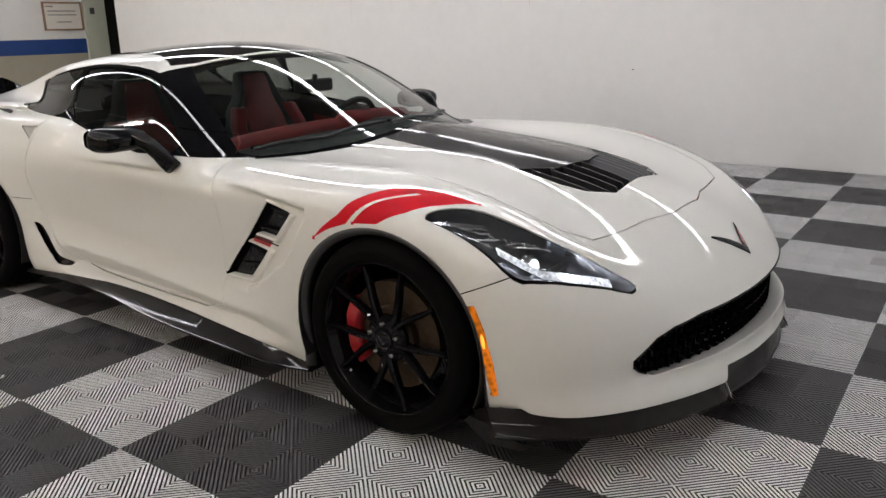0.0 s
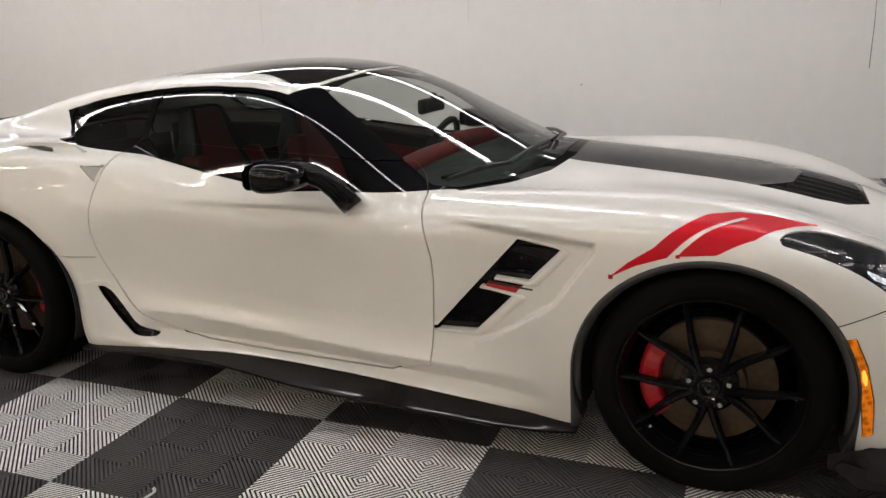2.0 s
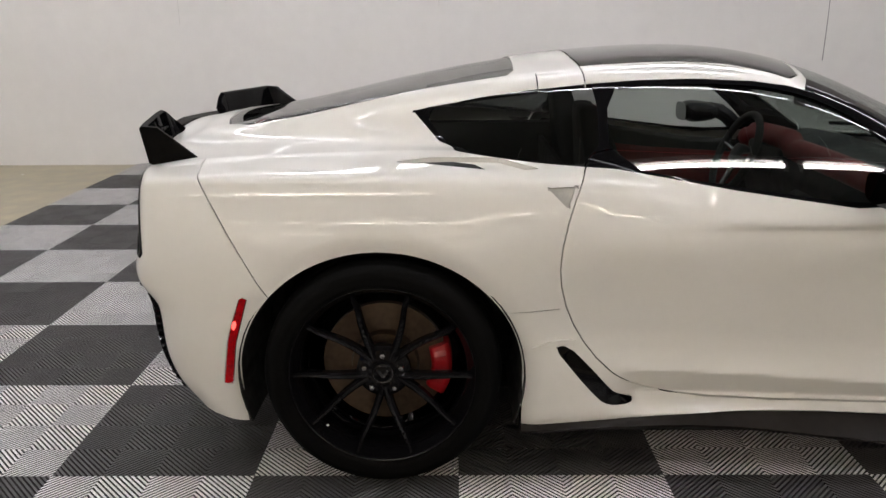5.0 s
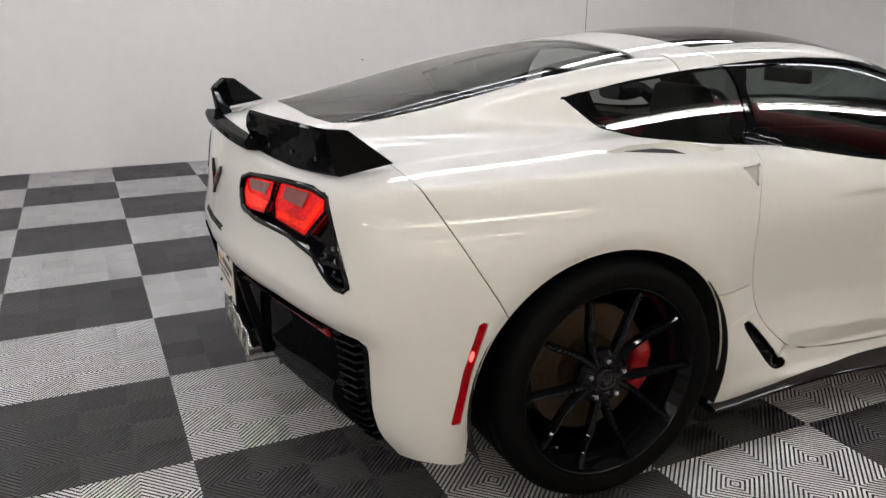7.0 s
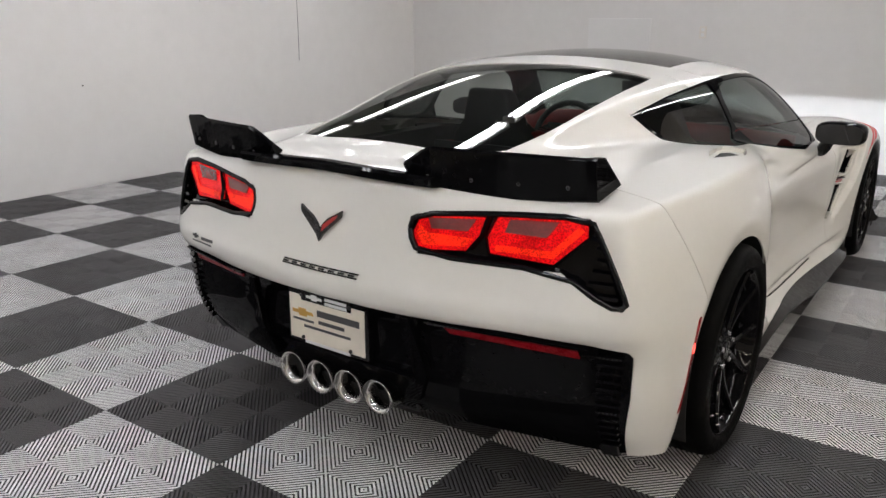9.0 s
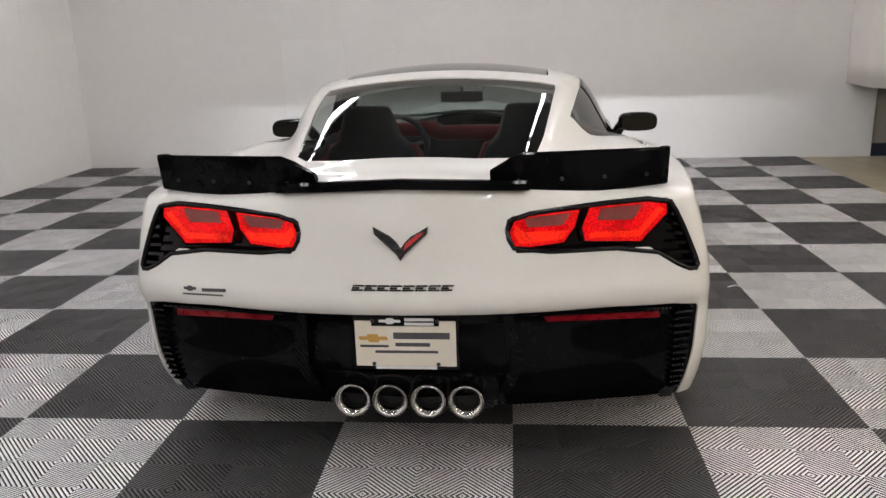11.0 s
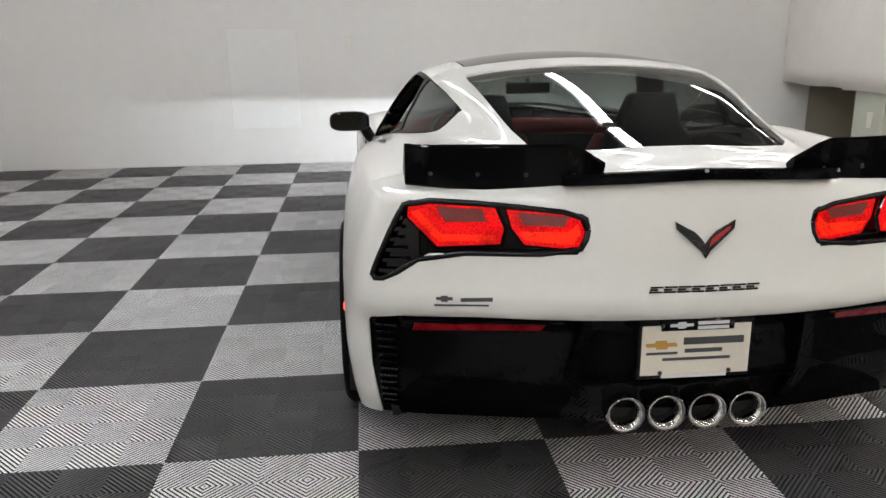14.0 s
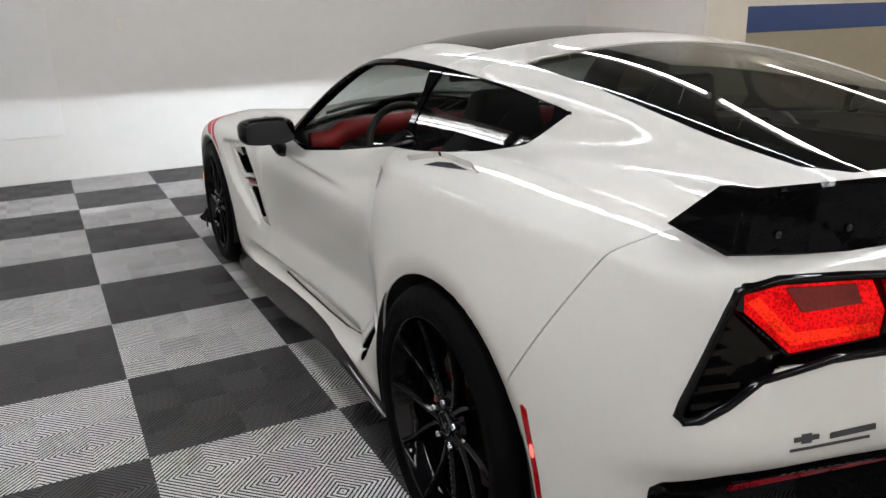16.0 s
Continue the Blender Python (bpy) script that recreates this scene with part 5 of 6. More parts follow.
ledge = []
for k in range(-32, 33):
    u = 0.62 * k / 32
    z = float(np.interp(abs(u), (0, 0.2, 0.357, 0.52, 0.63), (0.308, 0.306, 0.298, 0.290, 0.288)))
    y = solve((u, 0, z), 1, 4.2, 3.4)
    ledge.append([(u, y - 0.004, z - 0.001), (u, y - 0.07, z - 0.022), (u, y - 0.07, z - 0.034), (u, y - 0.006, z - 0.012)])
put("chin_ledge", loft(ledge), M_WHITE, label="white ledge under the grille", smooth="edges")

# ---- hood vent louvres and wipers ----
for side in (-1, 1):
    for k in range(5):
        u = 0.03 + 0.052 * k
        y0, y1 = float(np.interp(u, (0, 0.17, 0.285), (3.325, 3.29, 3.185))) + 0.008, float(np.interp(u, (0, 0.19, 0.27, 0.295), (3.53, 3.525, 3.45, 3.37))) - 0.012
        rings = []
        for t in (0, 0.33, 0.67, 1):
            p = top_at(side * u, y0 + (y1 - y0) * t, -0.003)
            rings.append([p + Vector((side * dx, 0, dz)) for dx, dz in ((0.014, 0.0), (0.009, 0.0), (-0.018, -0.036), (-0.013, -0.038))])
        put("louvre", loft(rings), M_GREY, hood)
for s, pts in ((1, ((0.66, 2.24), (0.42, 2.38), (0.10, 2.44))), (1, ((0.10, 2.47), (-0.25, 2.42), (-0.56, 2.26)))):
    blade = [top_at(u, y, 0.012) for u, y in pts]
    w = put("wiper", tube([blade[0], blade[0].lerp(blade[1], 0.5) + Vector((0, 0, 0.01)), blade[1], blade[1].lerp(blade[2], 0.5) + Vector((0, 0, 0.008)), blade[2]], 0.008, 8), M_SATIN, label="black wiper at the foot of the windscreen")
    put("wiper_blade", tube([blade[0] + Vector((0, -0.02, 0.004)), blade[1] + Vector((0, -0.02, 0.0))], 0.006, 6), M_RUBBER, w)

# ---- side details ----
for s in (1, -1):
    def plate(outline, out, thick):
        bm = prism(outline, lambda a, b, c: side_at(a, b, out + c), thick)
        if s < 0:
            bmesh.ops.scale(bm, vec=(-1, 1, 1), verts=bm.verts)
            bmesh.ops.reverse_faces(bm, faces=bm.faces)
        return bm
    def hook(inner, outer):
        """A rounded bead between two lines over the skin."""
        rings = []
        for (a, b), (c, d) in zip(zip(inner, outer), list(zip(inner, outer))[1:]):
            for k in range(8):
                t = k / 8
                p, q = [(m[0] + (n[0] - m[0]) * t, m[1] + (n[1] - m[1]) * t) for m, n in ((a, c), (b, d))]
                rings.append([side_at(p[0] + (q[0] - p[0]) * w, p[1] + (q[1] - p[1]) * w, h) for w, h in ((0, -0.026), (0, 0.001), (0.14, 0.006), (0.4, 0.0085), (0.75, 0.006), (1, -0.002), (1, -0.02))])
        bm = loft(rings)
        if s < 0:
            bmesh.ops.scale(bm, vec=(-1, 1, 1), verts=bm.verts)
            bmesh.ops.reverse_faces(bm, faces=bm.faces)
        return bm
    put("vent_rim", hook(((2.542, 0.699), (2.660, 0.682), (2.674, 0.678), (2.592, 0.580), (2.578, 0.570), (2.452, 0.574)), ((2.546, 0.708), (2.690, 0.687), (2.711, 0.672), (2.608, 0.560), (2.585, 0.556), (2.450, 0.563))), M_WHITE, label="white rim of the side vent", smooth="edges")
    put("vent_rim", hook(((2.419, 0.533), (2.520, 0.518), (2.522, 0.509), (2.408, 0.394), (2.392, 0.389), (2.262, 0.386)), ((2.421, 0.542), (2.560, 0.528), (2.572, 0.519), (2.450, 0.391), (2.420, 0.374), (2.259, 0.376))), M_WHITE, label="white rim of the side vent", smooth="edges")
    put("vent_badge", plate([(2.434, 0.538), (2.445, 0.557), (2.592, 0.549), (2.572, 0.527)], -0.006, 0.004), M_BADGE_RED, label="dark red badge strip between the vent rims")
    put("vent_badge_bar", plate([(2.443, 0.552), (2.446, 0.5565), (2.592, 0.5485), (2.587, 0.543)], -0.0035, 0.0035), M_BADGE, label="dark metal edge of the badge")
    for a, b in (((2.53, 0.668), (2.655, 0.667)), ((2.45, 0.585), (2.575, 0.592)), ((2.33, 0.43), (2.43, 0.442))):
        put("vent_slat", plate([(a[0], a[1]), (b[0], b[1]), (b[0] + 0.004, b[1] + 0.006), (a[0] + 0.004, a[1] + 0.006)], -0.027, 0.007), M_BLACK, label="black slat in the side vent")
    put("intake_slot", plate([(0.50, 0.9222), (0.60, 0.9228), (0.66, 0.917), (0.688, 0.9075), (0.58, 0.9165)], -0.0145, 0.003), M_DARK, label="black slot in the hollow")
    put("scoop_lip", plate([(0.822, 0.419), (0.86, 0.428), (0.90, 0.432), (0.935, 0.429), (0.952, 0.423), (0.92, 0.416), (0.88, 0.412)], -0.001, 0.009), M_WHITE)

# ---- tail lamps, gills, lettering ----


def tail_plate(outline, out, thick, s):
    bm = prism([(s * a, b) for a, b in outline], lambda a, b, c: tail_at(a, b, out + c), thick)
    return bm


OUTER = [(0.750, 0.858), (0.735, 0.868), (0.692, 0.870), (0.529, 0.862), (0.507, 0.808), (0.517, 0.768), (0.677, 0.758), (0.752, 0.833)]
INNER = [(0.500, 0.858), (0.322, 0.845), (0.302, 0.797), (0.324, 0.757), (0.455, 0.768), (0.487, 0.81)]
for s in (1, -1):
    for outline, dark, hot in ((OUTER, [(0.68, 0.862), (0.56, 0.857), (0.55, 0.825), (0.655, 0.822)], [(0.742, 0.846), (0.725, 0.852), (0.668, 0.79), (0.53, 0.79), (0.527, 0.776), (0.675, 0.772)]),
                              (INNER, [(0.475, 0.850), (0.345, 0.841), (0.355, 0.815), (0.455, 0.818)], [(0.47, 0.80), (0.345, 0.802), (0.322, 0.822), (0.314, 0.80), (0.333, 0.770), (0.45, 0.778)])):
        lamp = put("tail_lamp", tail_plate(outline, -0.022, 0.012, s), M_TAIL, label="lit red tail lamp")
        put("dark_insert", tail_plate(dark, -0.0095, 0.003, s), M_TAIL_OFF, lamp, "dark red unlit insert")
        put("bright_band", tail_plate(hot, -0.0095, 0.0025, s), M_TAIL_HOT, lamp, "bright orange red band")
        cx, cz = np.mean(outline, axis=0)
        rim = [((cx + (a - cx) * k), (cz + (b - cz) * k)) for k in (1.0,) for a, b in outline]
        big = [(cx + (a - cx) * 1.06, cz + (b - cz) * 1.12) for a, b in outline]
        bm = bmesh.new()
        lo, hi = [bm.verts.new(tail_at(s * a, b, -0.004)) for a, b in rim], [bm.verts.new(tail_at(s * a, b, -0.012)) for a, b in big]
        lo2 = [bm.verts.new(tail_at(s * a, b, -0.022)) for a, b in rim]
        n = len(rim)
        for i in range(n):
            j = (i + 1) % n
            bm.faces.new((lo[i], lo[j], hi[j], hi[i]))
            bm.faces.new((lo2[i], lo2[j], lo[j], lo[i]))
        put("lamp_rim", bm, M_BLACK, lamp)
    edge = eased(np.array([(0.294, 0.797), (0.305, 0.849), (0.52, 0.870), (0.752, 0.878), (0.785, 0.825), (0.838, 0.705), (0.853, 0.664), (0.81, 0.668), (0.70, 0.742), (0.323, 0.746)]), 1)
    loop = []
    for (a, b), (c, d) in zip(edge, np.roll(edge, -1, 0)):
        n = max(int(math.hypot(c - a, d - b) / 0.02), 1)
        loop += [tail_at(s * (a + (c - a) * k / n), b + (d - b) * k / n, -0.005) for k in range(n)]
    put("bezel_rim", tube([*loop, loop[0]], 0.0085, 10), M_BLACK, label="gloss black rim of the tail lamp surround", smooth=True)
    for k in range(6):
        z = 0.835 - 0.028 * k
        a, b = 0.765 + 0.0045 * k + (0.0 if k < 3 else -0.012 * (k - 2)), 0.779 + 0.0105 * k
        put("gill", tail_plate([(a, z), (b, z - 0.004), (b, z - 0.013), (a, z - 0.009)], -0.026, 0.02, s), M_BLACK)
    for k in range(13):
        z = 0.535 - 0.0225 * k
        b = 0.846 - 0.0012 * k
        put("gill", tail_plate([(0.79, z), (b, z - 0.004), (b, z - 0.011), (0.79, z - 0.007)], -0.010, 0.022, s), M_BLACK)
    refl = put("rear_reflector", tail_plate([(0.40, 0.553), (0.74, 0.540), (0.745, 0.516), (0.41, 0.532)], -0.008, 0.008, s), M_REFLECTOR, label="dark red bumper reflector")
    put("reflector_lip", tail_plate([(0.36, 0.569), (0.775, 0.560), (0.775, 0.553), (0.36, 0.562)], -0.004, 0.022, s), M_BLACK, label="black ledge above the reflector")
    put("valance_ridge", tail_plate([(0.285, 0.568), (0.312, 0.568), (0.345, 0.40), (0.30, 0.30), (0.27, 0.30), (0.30, 0.40)], -0.004, 0.022, s), M_VALANCE)
    put("valance_fin", loft([[(s * 0.79 + x, y, z) for x, y, z in ((-0.02, -0.21, 0.25), (0.03, -0.20, 0.25), (0.03, -0.05, 0.22), (-0.02, -0.05, 0.22))], [(s * 0.79 + x, y, z) for x, y, z in ((-0.015, -0.18, 0.2), (0.025, -0.17, 0.2), (0.025, -0.05, 0.19), (-0.015, -0.05, 0.19))]]), M_SATIN)

# diffuser and tail pipes
put("diffuser", loft([[(u, y, z) for u, y, z in ((-w, -0.415 + d, 0.382), (w, -0.415 + d, 0.382), (w, -0.38 + d, 0.37), (-w, -0.38 + d, 0.37))] for w, d in ((0.30, 0.0), (0.30, 0.02))]), M_BLACK, label="black ledge over the tail pipes")
put("diffuser_tray", boxes((-0.25, 0.25, -0.31, -0.05, 0.215, 0.23), (-0.262, -0.25, -0.33, -0.05, 0.235, 0.372), (0.25, 0.262, -0.33, -0.05, 0.235, 0.372), (-0.26, 0.26, -0.30, -0.28, 0.22, 0.372), bevel=0.004), M_SATIN, label="black tray round the tail pipes")
for u in (-0.173, -0.059, 0.057, 0.171):
    pipe = lathe([(0.0365, 0.10), (0.0365, 0.014), (0.038, 0.008), (0.0515, -0.010), (0.0532, -0.008), (0.0538, 0.002), (0.050, 0.012), (0.050, 0.12)], 48)
    bmesh.ops.rotate(pipe, verts=pipe.verts, cent=(0, 0, 0), matrix=Matrix.Rotation(math.pi / 2, 3, "Z"))
    bmesh.ops.translate(pipe, verts=pipe.verts, vec=(u, -0.405, 0.284))
    tip = put("tail_pipe", pipe, M_CHROME, label="polished round tail pipe", smooth=True)
    core = lathe([(0.001, 0.05), (0.0365, 0.05)], 24)
    bmesh.ops.rotate(core, verts=core.verts, cent=(0, 0, 0), matrix=Matrix.Rotation(math.pi / 2, 3, "Z"))
    bmesh.ops.translate(core, verts=core.verts, vec=(u, -0.405, 0.284))
    put("pipe_core", core, M_DARK, tip)

# plate
PY = -0.418
holder = put("plate_frame", boxes((-0.158, 0.158, PY - 0.012, PY + 0.02, 0.395, 0.565), bevel=0.005), M_BLACK, label="black plate frame with white print bars")
put("number_plate", boxes((-0.148, 0.148, PY - 0.0145, PY - 0.0125, 0.408, 0.548)), M_PLATE, holder, "cream dealer plate")
put("frame_tab", boxes((-0.098, 0.10, PY - 0.017, PY - 0.0135, 0.533, 0.563), bevel=0.002), M_BLACK, holder)


def bars(rows, y, mat, parent, name="print_bar"):
    for u0, u1, z0, z1 in rows:
        put(name, boxes((u0, u1, y - 0.0012, y, z0, z1)), mat, parent)


bars([(0.0, 0.085, 0.549, 0.558), (0.0, 0.085, 0.536, 0.545)], PY - 0.0171, M_PALE, holder)
bars([(-0.09, 0.09, 0.398, 0.4065)], PY - 0.0121, M_PALE, holder)
bars([(-0.035, 0.130, 0.493, 0.513)], PY - 0.0146, M_INK, holder)
bars([(-0.03, 0.072, 0.470, 0.481), (-0.09, 0.095, 0.449, 0.457), (-0.135, -0.05, 0.467, 0.474)], PY - 0.0146, M_INK, holder)
put("gold_cross", prism([(-0.135, 0.489), (-0.11, 0.489), (-0.108, 0.482), (-0.078, 0.482), (-0.076, 0.489), (-0.05, 0.489), (-0.055, 0.5), (-0.079, 0.5), (-0.081, 0.507), (-0.111, 0.507), (-0.113, 0.5), (-0.138, 0.5)], lambda a, b, c: (a, PY - 0.0146 - c, b), 0.001), M_GOLD, holder, "gold cross-shaped mark")
put("pale_cross", prism([(-0.075, 0.545), (-0.055, 0.545), (-0.053, 0.54), (-0.033, 0.54), (-0.031, 0.545), (-0.012, 0.545), (-0.012, 0.553), (-0.031, 0.553), (-0.033, 0.558), (-0.053, 0.558), (-0.055, 0.553), (-0.075, 0.553)], lambda a, b, c: (a, PY - 0.0172 - c, b), 0.001), M_PALE, holder)
for u in (-0.095, 0.095):
    for z in (0.415, 0.549):
        put("plate_screw", ball((u, PY - 0.016, z), 0.006), M_SATIN, holder)

# badge and lettering as plain bars
for s, mat in ((-1, M_BADGE), (1, M_BADGE_RED)):
    half = [(0.0, 0.733), (0.012, 0.752), (0.075, 0.808), (0.078, 0.828), (0.055, 0.815), (0.03, 0.802), (0.012, 0.785), (0.0, 0.768)]
    put("tail_badge", tail_plate([(a * 1.0, b) for a, b in half], 0.001, 0.008, s), M_BADGE, label="dark winged badge")
    put("badge_fill", tail_plate([(0.008, 0.762), (0.062, 0.806), (0.066, 0.815), (0.05, 0.808), (0.014, 0.783)], 0.0095, 0.001, s), mat)
for k in range(8):
    u = -0.145 + 0.0365 * k
    for z0, z1 in ((0.648, 0.6515), (0.6535, 0.6575), (0.660, 0.6635)):
        a, b = u + (z0 - 0.648) * 0.4, u + 0.033 + (z0 - 0.648) * 0.4
        put("letter_bar", tail_plate([(a, z0), (b - (0.012 if z0 > 0.652 and z0 < 0.655 else 0), z0), (b - (0.012 if z0 > 0.652 and z0 < 0.655 else 0), z1), (a, z1)], 0.0005, 0.003, 1), M_BLACK)
for a, b, z0, z1 in ((-0.622, -0.54, 0.619, 0.629), (-0.69, -0.55, 0.605, 0.610)):
    put("sticker_bar", tail_plate([(a + (b - a) * k / 6, z0 + 0.004 * k / 6) for k in range(7)] + [(a + (b - a) * k / 6, z1 + 0.004 * k / 6) for k in range(6, -1, -1)], 0.0008, 0.0012, 1), M_INK)
put("sticker_mark", tail_plate([(-0.685, 0.622), (-0.672, 0.622), (-0.672, 0.618), (-0.655, 0.618), (-0.655, 0.622), (-0.642, 0.623), (-0.642, 0.631), (-0.655, 0.631), (-0.655, 0.634), (-0.672, 0.634), (-0.672, 0.630), (-0.685, 0.630)], 0.0012, 0.0012, 1), M_INK)


def nose_plate(outline, out, thick):
    return prism(outline, lambda a, b, c: top_at(a, b, out + c), thick)


for s, mat in ((1, M_BADGE), (-1, M_BADGE_RED)):
    half = [(0.0, 3.945), (0.018 * s, 3.93), (0.10 * s, 3.862), (0.118 * s, 3.845), (0.085 * s, 3.862), (0.045 * s, 3.885), (0.018 * s, 3.905), (0.0, 3.922)]
    put("nose_badge", nose_plate(half, 0.001, 0.006), M_BADGE, label="dark winged badge on the nose")
    put("badge_fill", nose_plate([(0.012 * s, 3.928), (0.088 * s, 3.868), (0.07 * s, 3.874), (0.016 * s, 3.91)], 0.0075, 0.001), mat)

# ---- cabin ----


def seat(u):
    ob = put("seat", rounded(loft([[(u + x * w, y, z) for x, z in ((-1, 0.30), (1, 0.30), (1, 0.44 + b), (0.62, 0.43), (-0.62, 0.43), (-1, 0.44 + b))] for y, w, b in ((1.22, 0.24, 0.03), (1.4, 0.25, 0.05), (1.62, 0.25, 0.04), (1.72, 0.23, 0.0))]), 0.02), M_CABIN, label="black and red leather bucket seat", smooth=True)
    rings = []
    for z, y, w, d in ((0.36, 1.25, 0.235, 0.07), (0.55, 1.19, 0.25, 0.09), (0.72, 1.13, 0.25, 0.09), (0.84, 1.09, 0.21, 0.07), (0.90, 1.07, 0.15, 0.06), (0.98, 1.05, 0.125, 0.05), (1.045, 1.035, 0.105, 0.04)):
        rings.append([(u - w, y + d * 0.9, z), (u - w * 0.62, y + 0.02, z), (u + w * 0.62, y + 0.02, z), (u + w, y + d * 0.9, z), (u + w * 0.9, y - d, z), (u - w * 0.9, y - d, z)])
    back = put("backrest", rounded(loft(rings), 0.018), M_CABIN, ob, smooth=True)
    for s in (-1, 1):
        rings = [[(u + s * w, y + 0.07, z), (u + s * (w - 0.055), y + 0.09, z), (u + s * (w - 0.085), y + 0.035, z), (u + s * (w - 0.02), y - 0.02, z)] for z, y, w in ((0.42, 1.24, 0.25), (0.6, 1.18, 0.262), (0.76, 1.125, 0.255), (0.86, 1.09, 0.215))]
        put("bolster", rounded(loft(rings), 0.012), M_LEATHER, ob, "red leather bolster", smooth=True)
    put("seat_insert", rounded(loft([[(u - w, y + 0.028, z), (u + w, y + 0.028, z), (u + w * 0.9, y + 0.008, z), (u - w * 0.9, y + 0.008, z)] for z, y, w in ((0.44, 1.225, 0.14), (0.62, 1.175, 0.15), (0.80, 1.108, 0.135), (0.90, 1.075, 0.10), (1.0, 1.05, 0.085), (1.035, 1.04, 0.07))]), 0.006), M_LEATHER, ob, "red leather insert", smooth=True)
    return ob


seat(0.37)
seat(-0.37)
dash = put("dashboard", rounded(loft([[(u, 2.40, 0.55), (u, 2.36, 0.80 - 0.05 * abs(u) ** 2), (u, 2.15, 0.835 - 0.08 * abs(u) ** 2 + (0.03 if -0.6 < u < -0.15 else 0)), (u, 1.96, 0.80 - 0.06 * abs(u) ** 2), (u, 1.93, 0.70), (u, 2.0, 0.48)] for u in [0.74 * k / 12 for k in range(-12, 13)]]), 0.015), M_CABIN, label="black and red leather dashboard", smooth=True)
put("dash_roll", tube([(u, 1.965 - 0.03 * math.cos(u * 2.2), 0.81 - 0.06 * u * u + (0.03 if -0.6 < u < -0.15 else 0)) for u in [0.73 * k / 16 for k in range(-16, 17)]], 0.045, 10), M_LEATHER, dash, "red leather dash roll", smooth=True)
put("instrument_hood", rounded(boxes((-0.55, -0.19, 1.90, 2.1, 0.72, 0.80)), 0.02), M_CABIN, dash)
put("centre_console", rounded(loft([[(-0.10, y, 0.2), (0.10, y, 0.2), (0.10, y, z), (-0.10, y, z)] for y, z in ((1.0, 0.56), (1.4, 0.55), (1.75, 0.56), (1.98, 0.68))]), 0.012), M_CABIN, label="black centre console", smooth=False)


def steering():
    bm = bmesh.new()
    R, r, n, m = 0.175, 0.016, 48, 10
    grid = [[bm.verts.new(((R + r * math.cos(b)) * math.cos(a), r * math.sin(b), (R + r * math.cos(b)) * math.sin(a))) for b in (2 * math.pi * j / m for j in range(m))] for a in (2 * math.pi * i / n for i in range(n))]
    for i in range(n):
        for j in range(m):
            bm.faces.new((grid[i][j], grid[(i + 1) % n][j], grid[(i + 1) % n][(j + 1) % m], grid[i][(j + 1) % m]))
    return bm


sw_pose = Matrix.Translation((-0.37, 1.79, 0.755)) @ Matrix.Rotation(math.radians(-22), 4, "X")
bm = steering()
bmesh.ops.transform(bm, matrix=sw_pose, verts=bm.verts)
sw = put("steering_wheel", bm, M_CABIN, label="black three-spoke steering wheel", smooth=True)
bm = round_box((0, 0.02, 0), (0.055, 0.03, 0.05), 0.6, 8, 16)
for a in (0.1, math.pi - 0.1, -math.pi / 2):
    box(bm, -0.015, 0.015, 0.005, 0.02, -0.005, 0.005)
bmesh.ops.transform(bm, matrix=sw_pose, verts=bm.verts)
put("horn_pad", bm, M_CABIN, sw, smooth=True)
for a in (0.15, math.pi - 0.15, -math.pi / 2):
    bm = tube([(0.04 * math.cos(a), 0.015, 0.04 * math.sin(a)), (0.17 * math.cos(a), 0.003, 0.17 * math.sin(a))], 0.012, 8)
    bmesh.ops.transform(bm, matrix=sw_pose, verts=bm.verts)
    put("wheel_spoke", bm, M_NUT, sw, "satin metal spoke")
put("steering_column", tube([(-0.37, 1.82, 0.74), (-0.37, 2.0, 0.67)], 0.035, 12), M_CABIN)
inner = put("rear_view_mirror", rounded(boxes((-0.12, 0.12, 1.90, 1.93, 0.985, 1.045)), 0.012), M_CABIN, label="black rear view mirror behind the windscreen")
put("mirror_stalk", tube([(0, 1.92, 1.03), (0, 1.93, 1.065)], 0.012, 8), M_CABIN, inner)


def door_card():
    return rounded(loft([[(0.76, y, 0.25), (0.76, y, 0.50), (0.725, y, 0.56), (0.755, y, t - 0.03), (0.775, y, t - 0.012), (0.80, y, 0.6), (0.80, y, 0.25)] for y, t in ((1.0, 0.88), (1.3, 0.85), (1.7, 0.79), (2.1, 0.765))]), 0.008)


cards = put_pair("door_card", door_card, M_CABIN, label="black door lining with a red insert", smooth=False)
for ob, s in zip(cards, (1, -1)):
    put("card_insert", loft([[(s * 0.722, y, 0.555), (s * 0.742, y, t - 0.10), (s * 0.752, y, t - 0.10), (s * 0.75, y, 0.555)] for y, t in ((1.15, 0.87), (1.5, 0.83), (1.95, 0.80))]), M_LEATHER, ob, "red leather insert")
put("cargo_floor", boxes((-0.66, 0.66, -0.05, 1.0, 0.66, 0.68), (-0.66, 0.66, 0.98, 1.0, 0.2, 0.80), (-0.72, -0.64, 0.0, 1.05, 0.62, 0.86), (0.64, 0.72, 0.0, 1.05, 0.62, 0.86)), M_CABIN, label="black carpeted load floor")
put("headliner", loft([[(u, y, float(ROOF(y) - CROWN(y) * (u / 0.65) ** 2) - 0.03) for u in (-0.5, -0.25, 0, 0.25, 0.5)] + [(u, y, float(ROOF(y) - CROWN(y) * (u / 0.65) ** 2) - 0.036) for u in (0.5, 0.25, 0, -0.25, -0.5)] for y in (0.84, 1.0, 1.2, 1.4, 1.6, 1.68)]), M_CABIN, label="black headliner", smooth=True)

# ---- the tiled floor: ribbed snap tiles, four to each colour square ----
TILE, PATCH = SQ / 2, SQ / 4


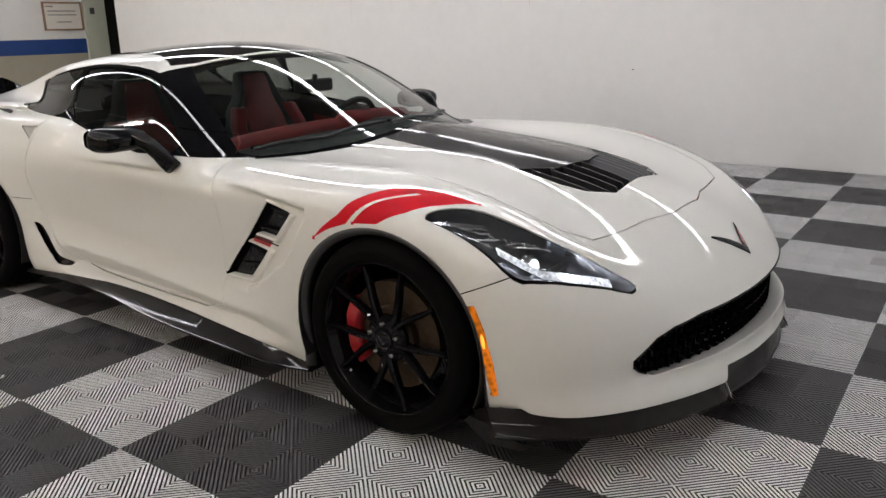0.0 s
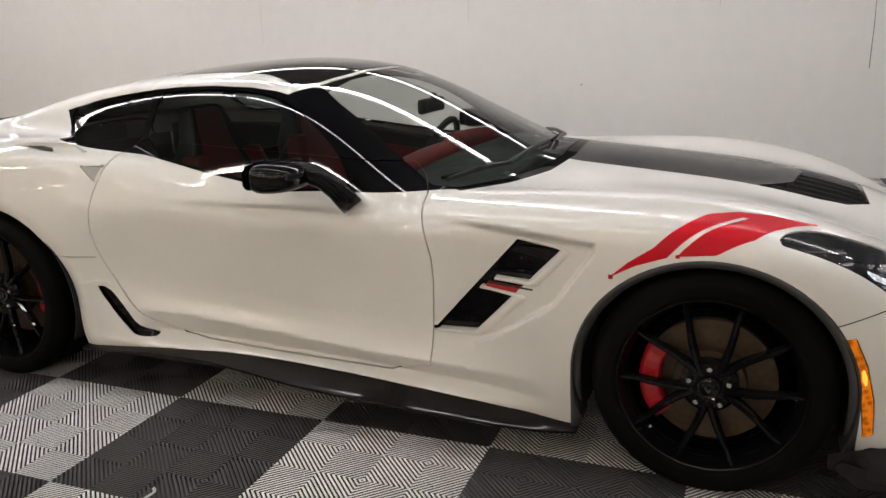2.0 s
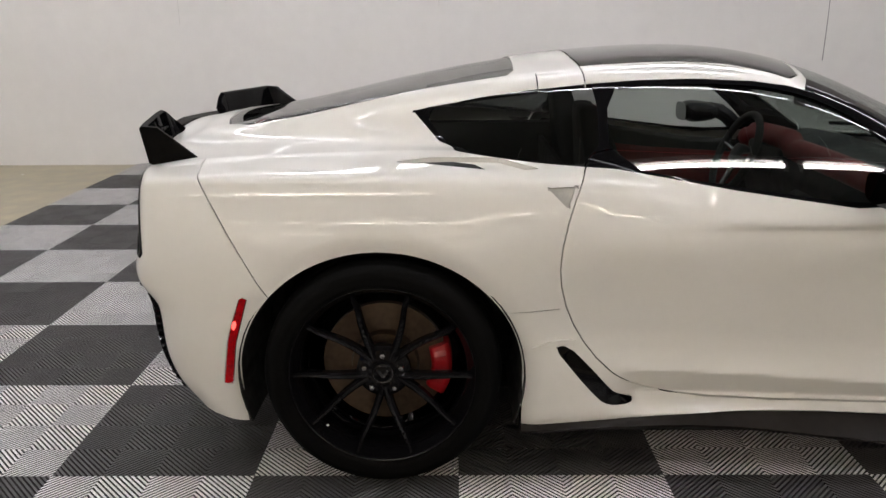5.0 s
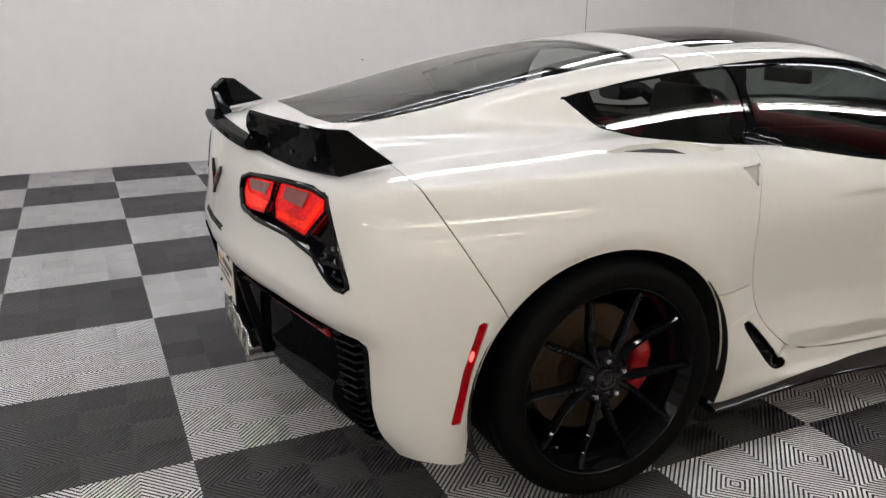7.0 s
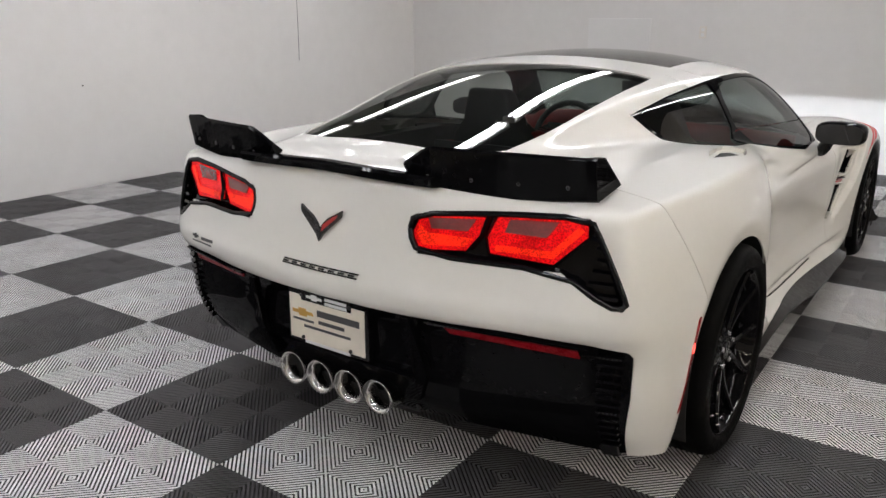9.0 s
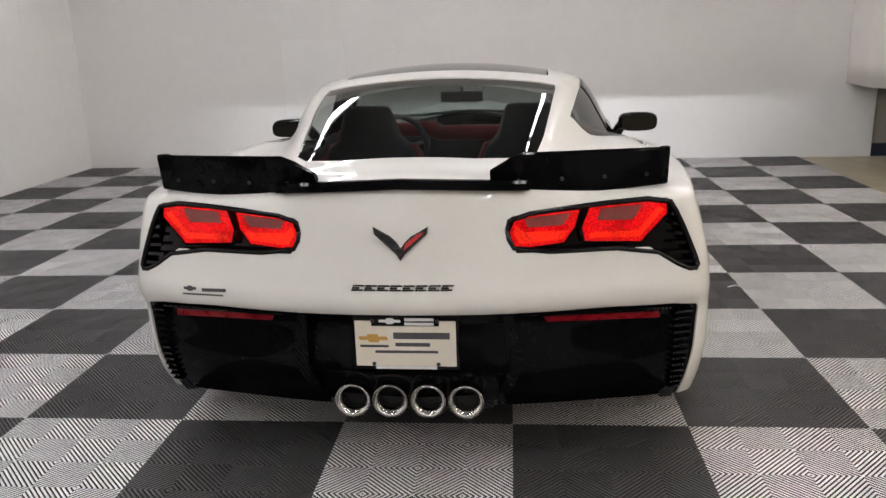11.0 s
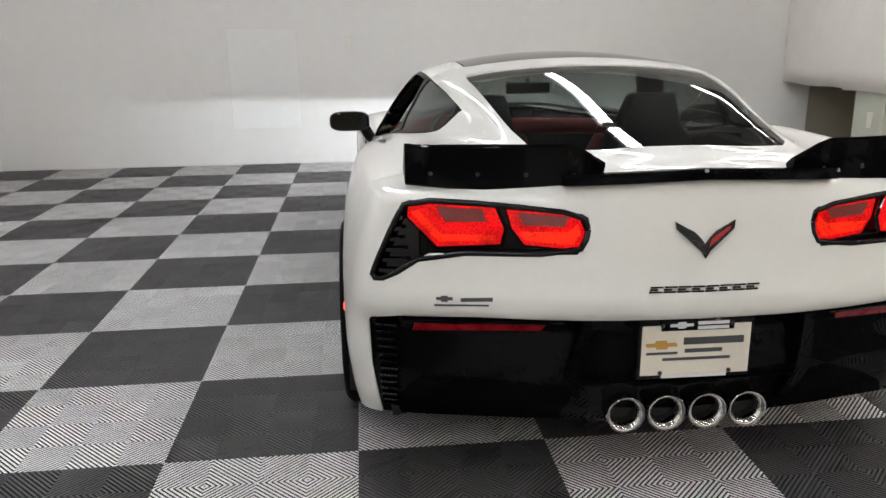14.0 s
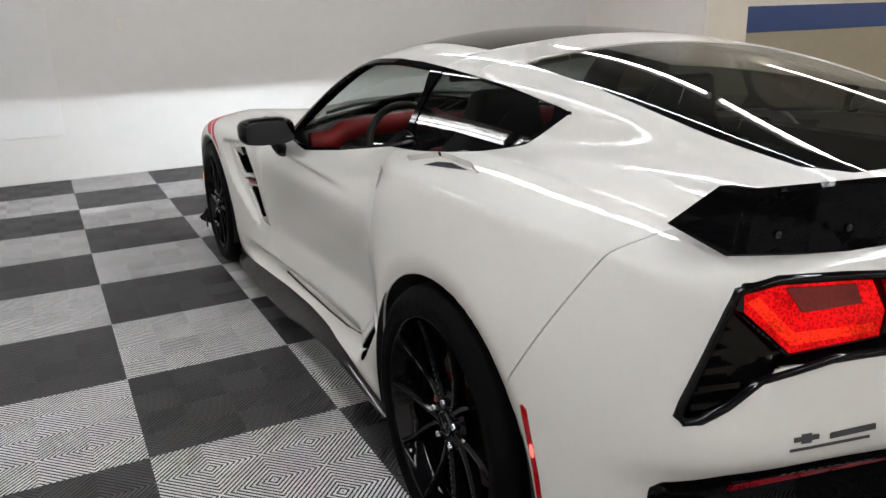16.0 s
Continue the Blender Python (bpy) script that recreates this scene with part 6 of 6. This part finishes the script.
def clip_strip(c, half, size, slope_up):
    """The part of a slanting strip that lies in the square of that size."""
    poly = [(0, 0), (size, 0), (size, size), (0, size)]
    for sgn in (1, -1):
        out = []
        def val(p):
            d = (p[1] - p[0] if slope_up else p[1] + p[0] - size) - c
            return half + sgn * d
        for a, b in zip(poly, poly[1:] + poly[:1]):
            va, vb = val(a), val(b)
            if va >= 0:
                out.append(a)
            if va * vb < 0:
                t = va / (va - vb)
                out.append((a[0] + (b[0] - a[0]) * t, a[1] + (b[1] - a[1]) * t))
        poly = out
        if len(poly) < 3:
            return []
    return poly


def tile_mesh(name, mat):
    bm = bmesh.new()
    pitch, half = PATCH * 2 / 17, PATCH * 2 / 17 * 0.285
    gap = 0.0006
    for a in (0, 1):
        for b in (0, 1):
            ox, oy = -TILE / 2 + a * PATCH, -TILE / 2 + b * PATCH
            for k in range(-8, 9):
                poly = clip_strip(k * pitch, half, PATCH, (a + b) % 2 == 1)
                if not poly:
                    continue
                cx, cy = sum(p[0] for p in poly) / len(poly), sum(p[1] for p in poly) / len(poly)
                hi = [bm.verts.new((ox + p[0], oy + p[1], 0)) for p in poly]
                lo = [bm.verts.new((ox + p[0] + (p[0] - cx) * 0.004, oy + p[1] + (p[1] - cy) * 0.004, -0.0135)) for p in poly]
                bm.faces.new(hi)
                # rib sides take the dark colour that stands for shade in the grooves
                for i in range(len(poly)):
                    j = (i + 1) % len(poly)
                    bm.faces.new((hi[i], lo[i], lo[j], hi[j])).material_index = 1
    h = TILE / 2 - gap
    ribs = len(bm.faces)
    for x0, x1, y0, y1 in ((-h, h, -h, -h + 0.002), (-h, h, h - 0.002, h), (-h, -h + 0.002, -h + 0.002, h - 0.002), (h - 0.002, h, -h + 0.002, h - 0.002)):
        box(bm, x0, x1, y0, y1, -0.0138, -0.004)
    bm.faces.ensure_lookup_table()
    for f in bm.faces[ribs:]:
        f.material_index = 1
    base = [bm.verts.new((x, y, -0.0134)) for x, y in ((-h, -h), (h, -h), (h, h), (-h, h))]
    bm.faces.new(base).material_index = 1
    bmesh.ops.recalc_face_normals(bm, faces=bm.faces)
    me = bpy.data.meshes.new(name)
    bm.to_mesh(me)
    bm.free()
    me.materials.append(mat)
    me.materials.append(M_GROOVE_SHADE)
    return me


light, dark = tile_mesh("tile_light", M_TILE_L), tile_mesh("tile_dark", M_TILE_D)
mat_thing = tagged(new("floor_tiles"), "ribbed grey and charcoal snap tiles laid as a checkerboard", "floor tiles", kind="structure")
spots = []
for i in range(-7, 6):
    for j in range(-4, 10):
        for a in (0, 1):
            for b in (0, 1):
                x, y = (i + 0.25 + 0.5 * a) * SQ, (j + 0.25 + 0.5 * b) * SQ
                spots.append((max(abs(x - 0.3) - 1.0, 0) + max(abs(y - 1.0) - 2.0, 0), x, y, (i + j) % 2))
spots.sort()
far = {0: [], 1: []}
for n, (_, x, y, odd) in enumerate(spots):
    if n < 300:
        ob = new("tile", light if odd else dark)
        ob.parent = mat_thing
        ob.location = (x, y, 0)
    else:
        far[odd].append((x, y))
for odd, places in far.items():
    src = light if odd else dark
    n = len(src.vertices)
    co = np.empty(n * 3)
    src.vertices.foreach_get("co", co)
    co = co.reshape(-1, 3)
    polys = [tuple(p.vertices) for p in src.polygons]
    verts = np.concatenate([co + (x, y, 0) for x, y in places])
    me = bpy.data.meshes.new("tile_field")
    me.from_pydata(verts.tolist(), [], [[v + n * k for v in p] for k in range(len(places)) for p in polys])
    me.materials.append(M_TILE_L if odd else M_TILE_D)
    me.materials.append(M_GROOVE_SHADE)
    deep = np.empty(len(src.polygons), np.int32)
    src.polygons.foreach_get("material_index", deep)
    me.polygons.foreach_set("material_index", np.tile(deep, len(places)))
    ob = new("tile_field", me)
    ob.parent = mat_thing
    tagged(ob, "light grey ribbed tiles" if odd else "charcoal ribbed tiles", kind="stuff")
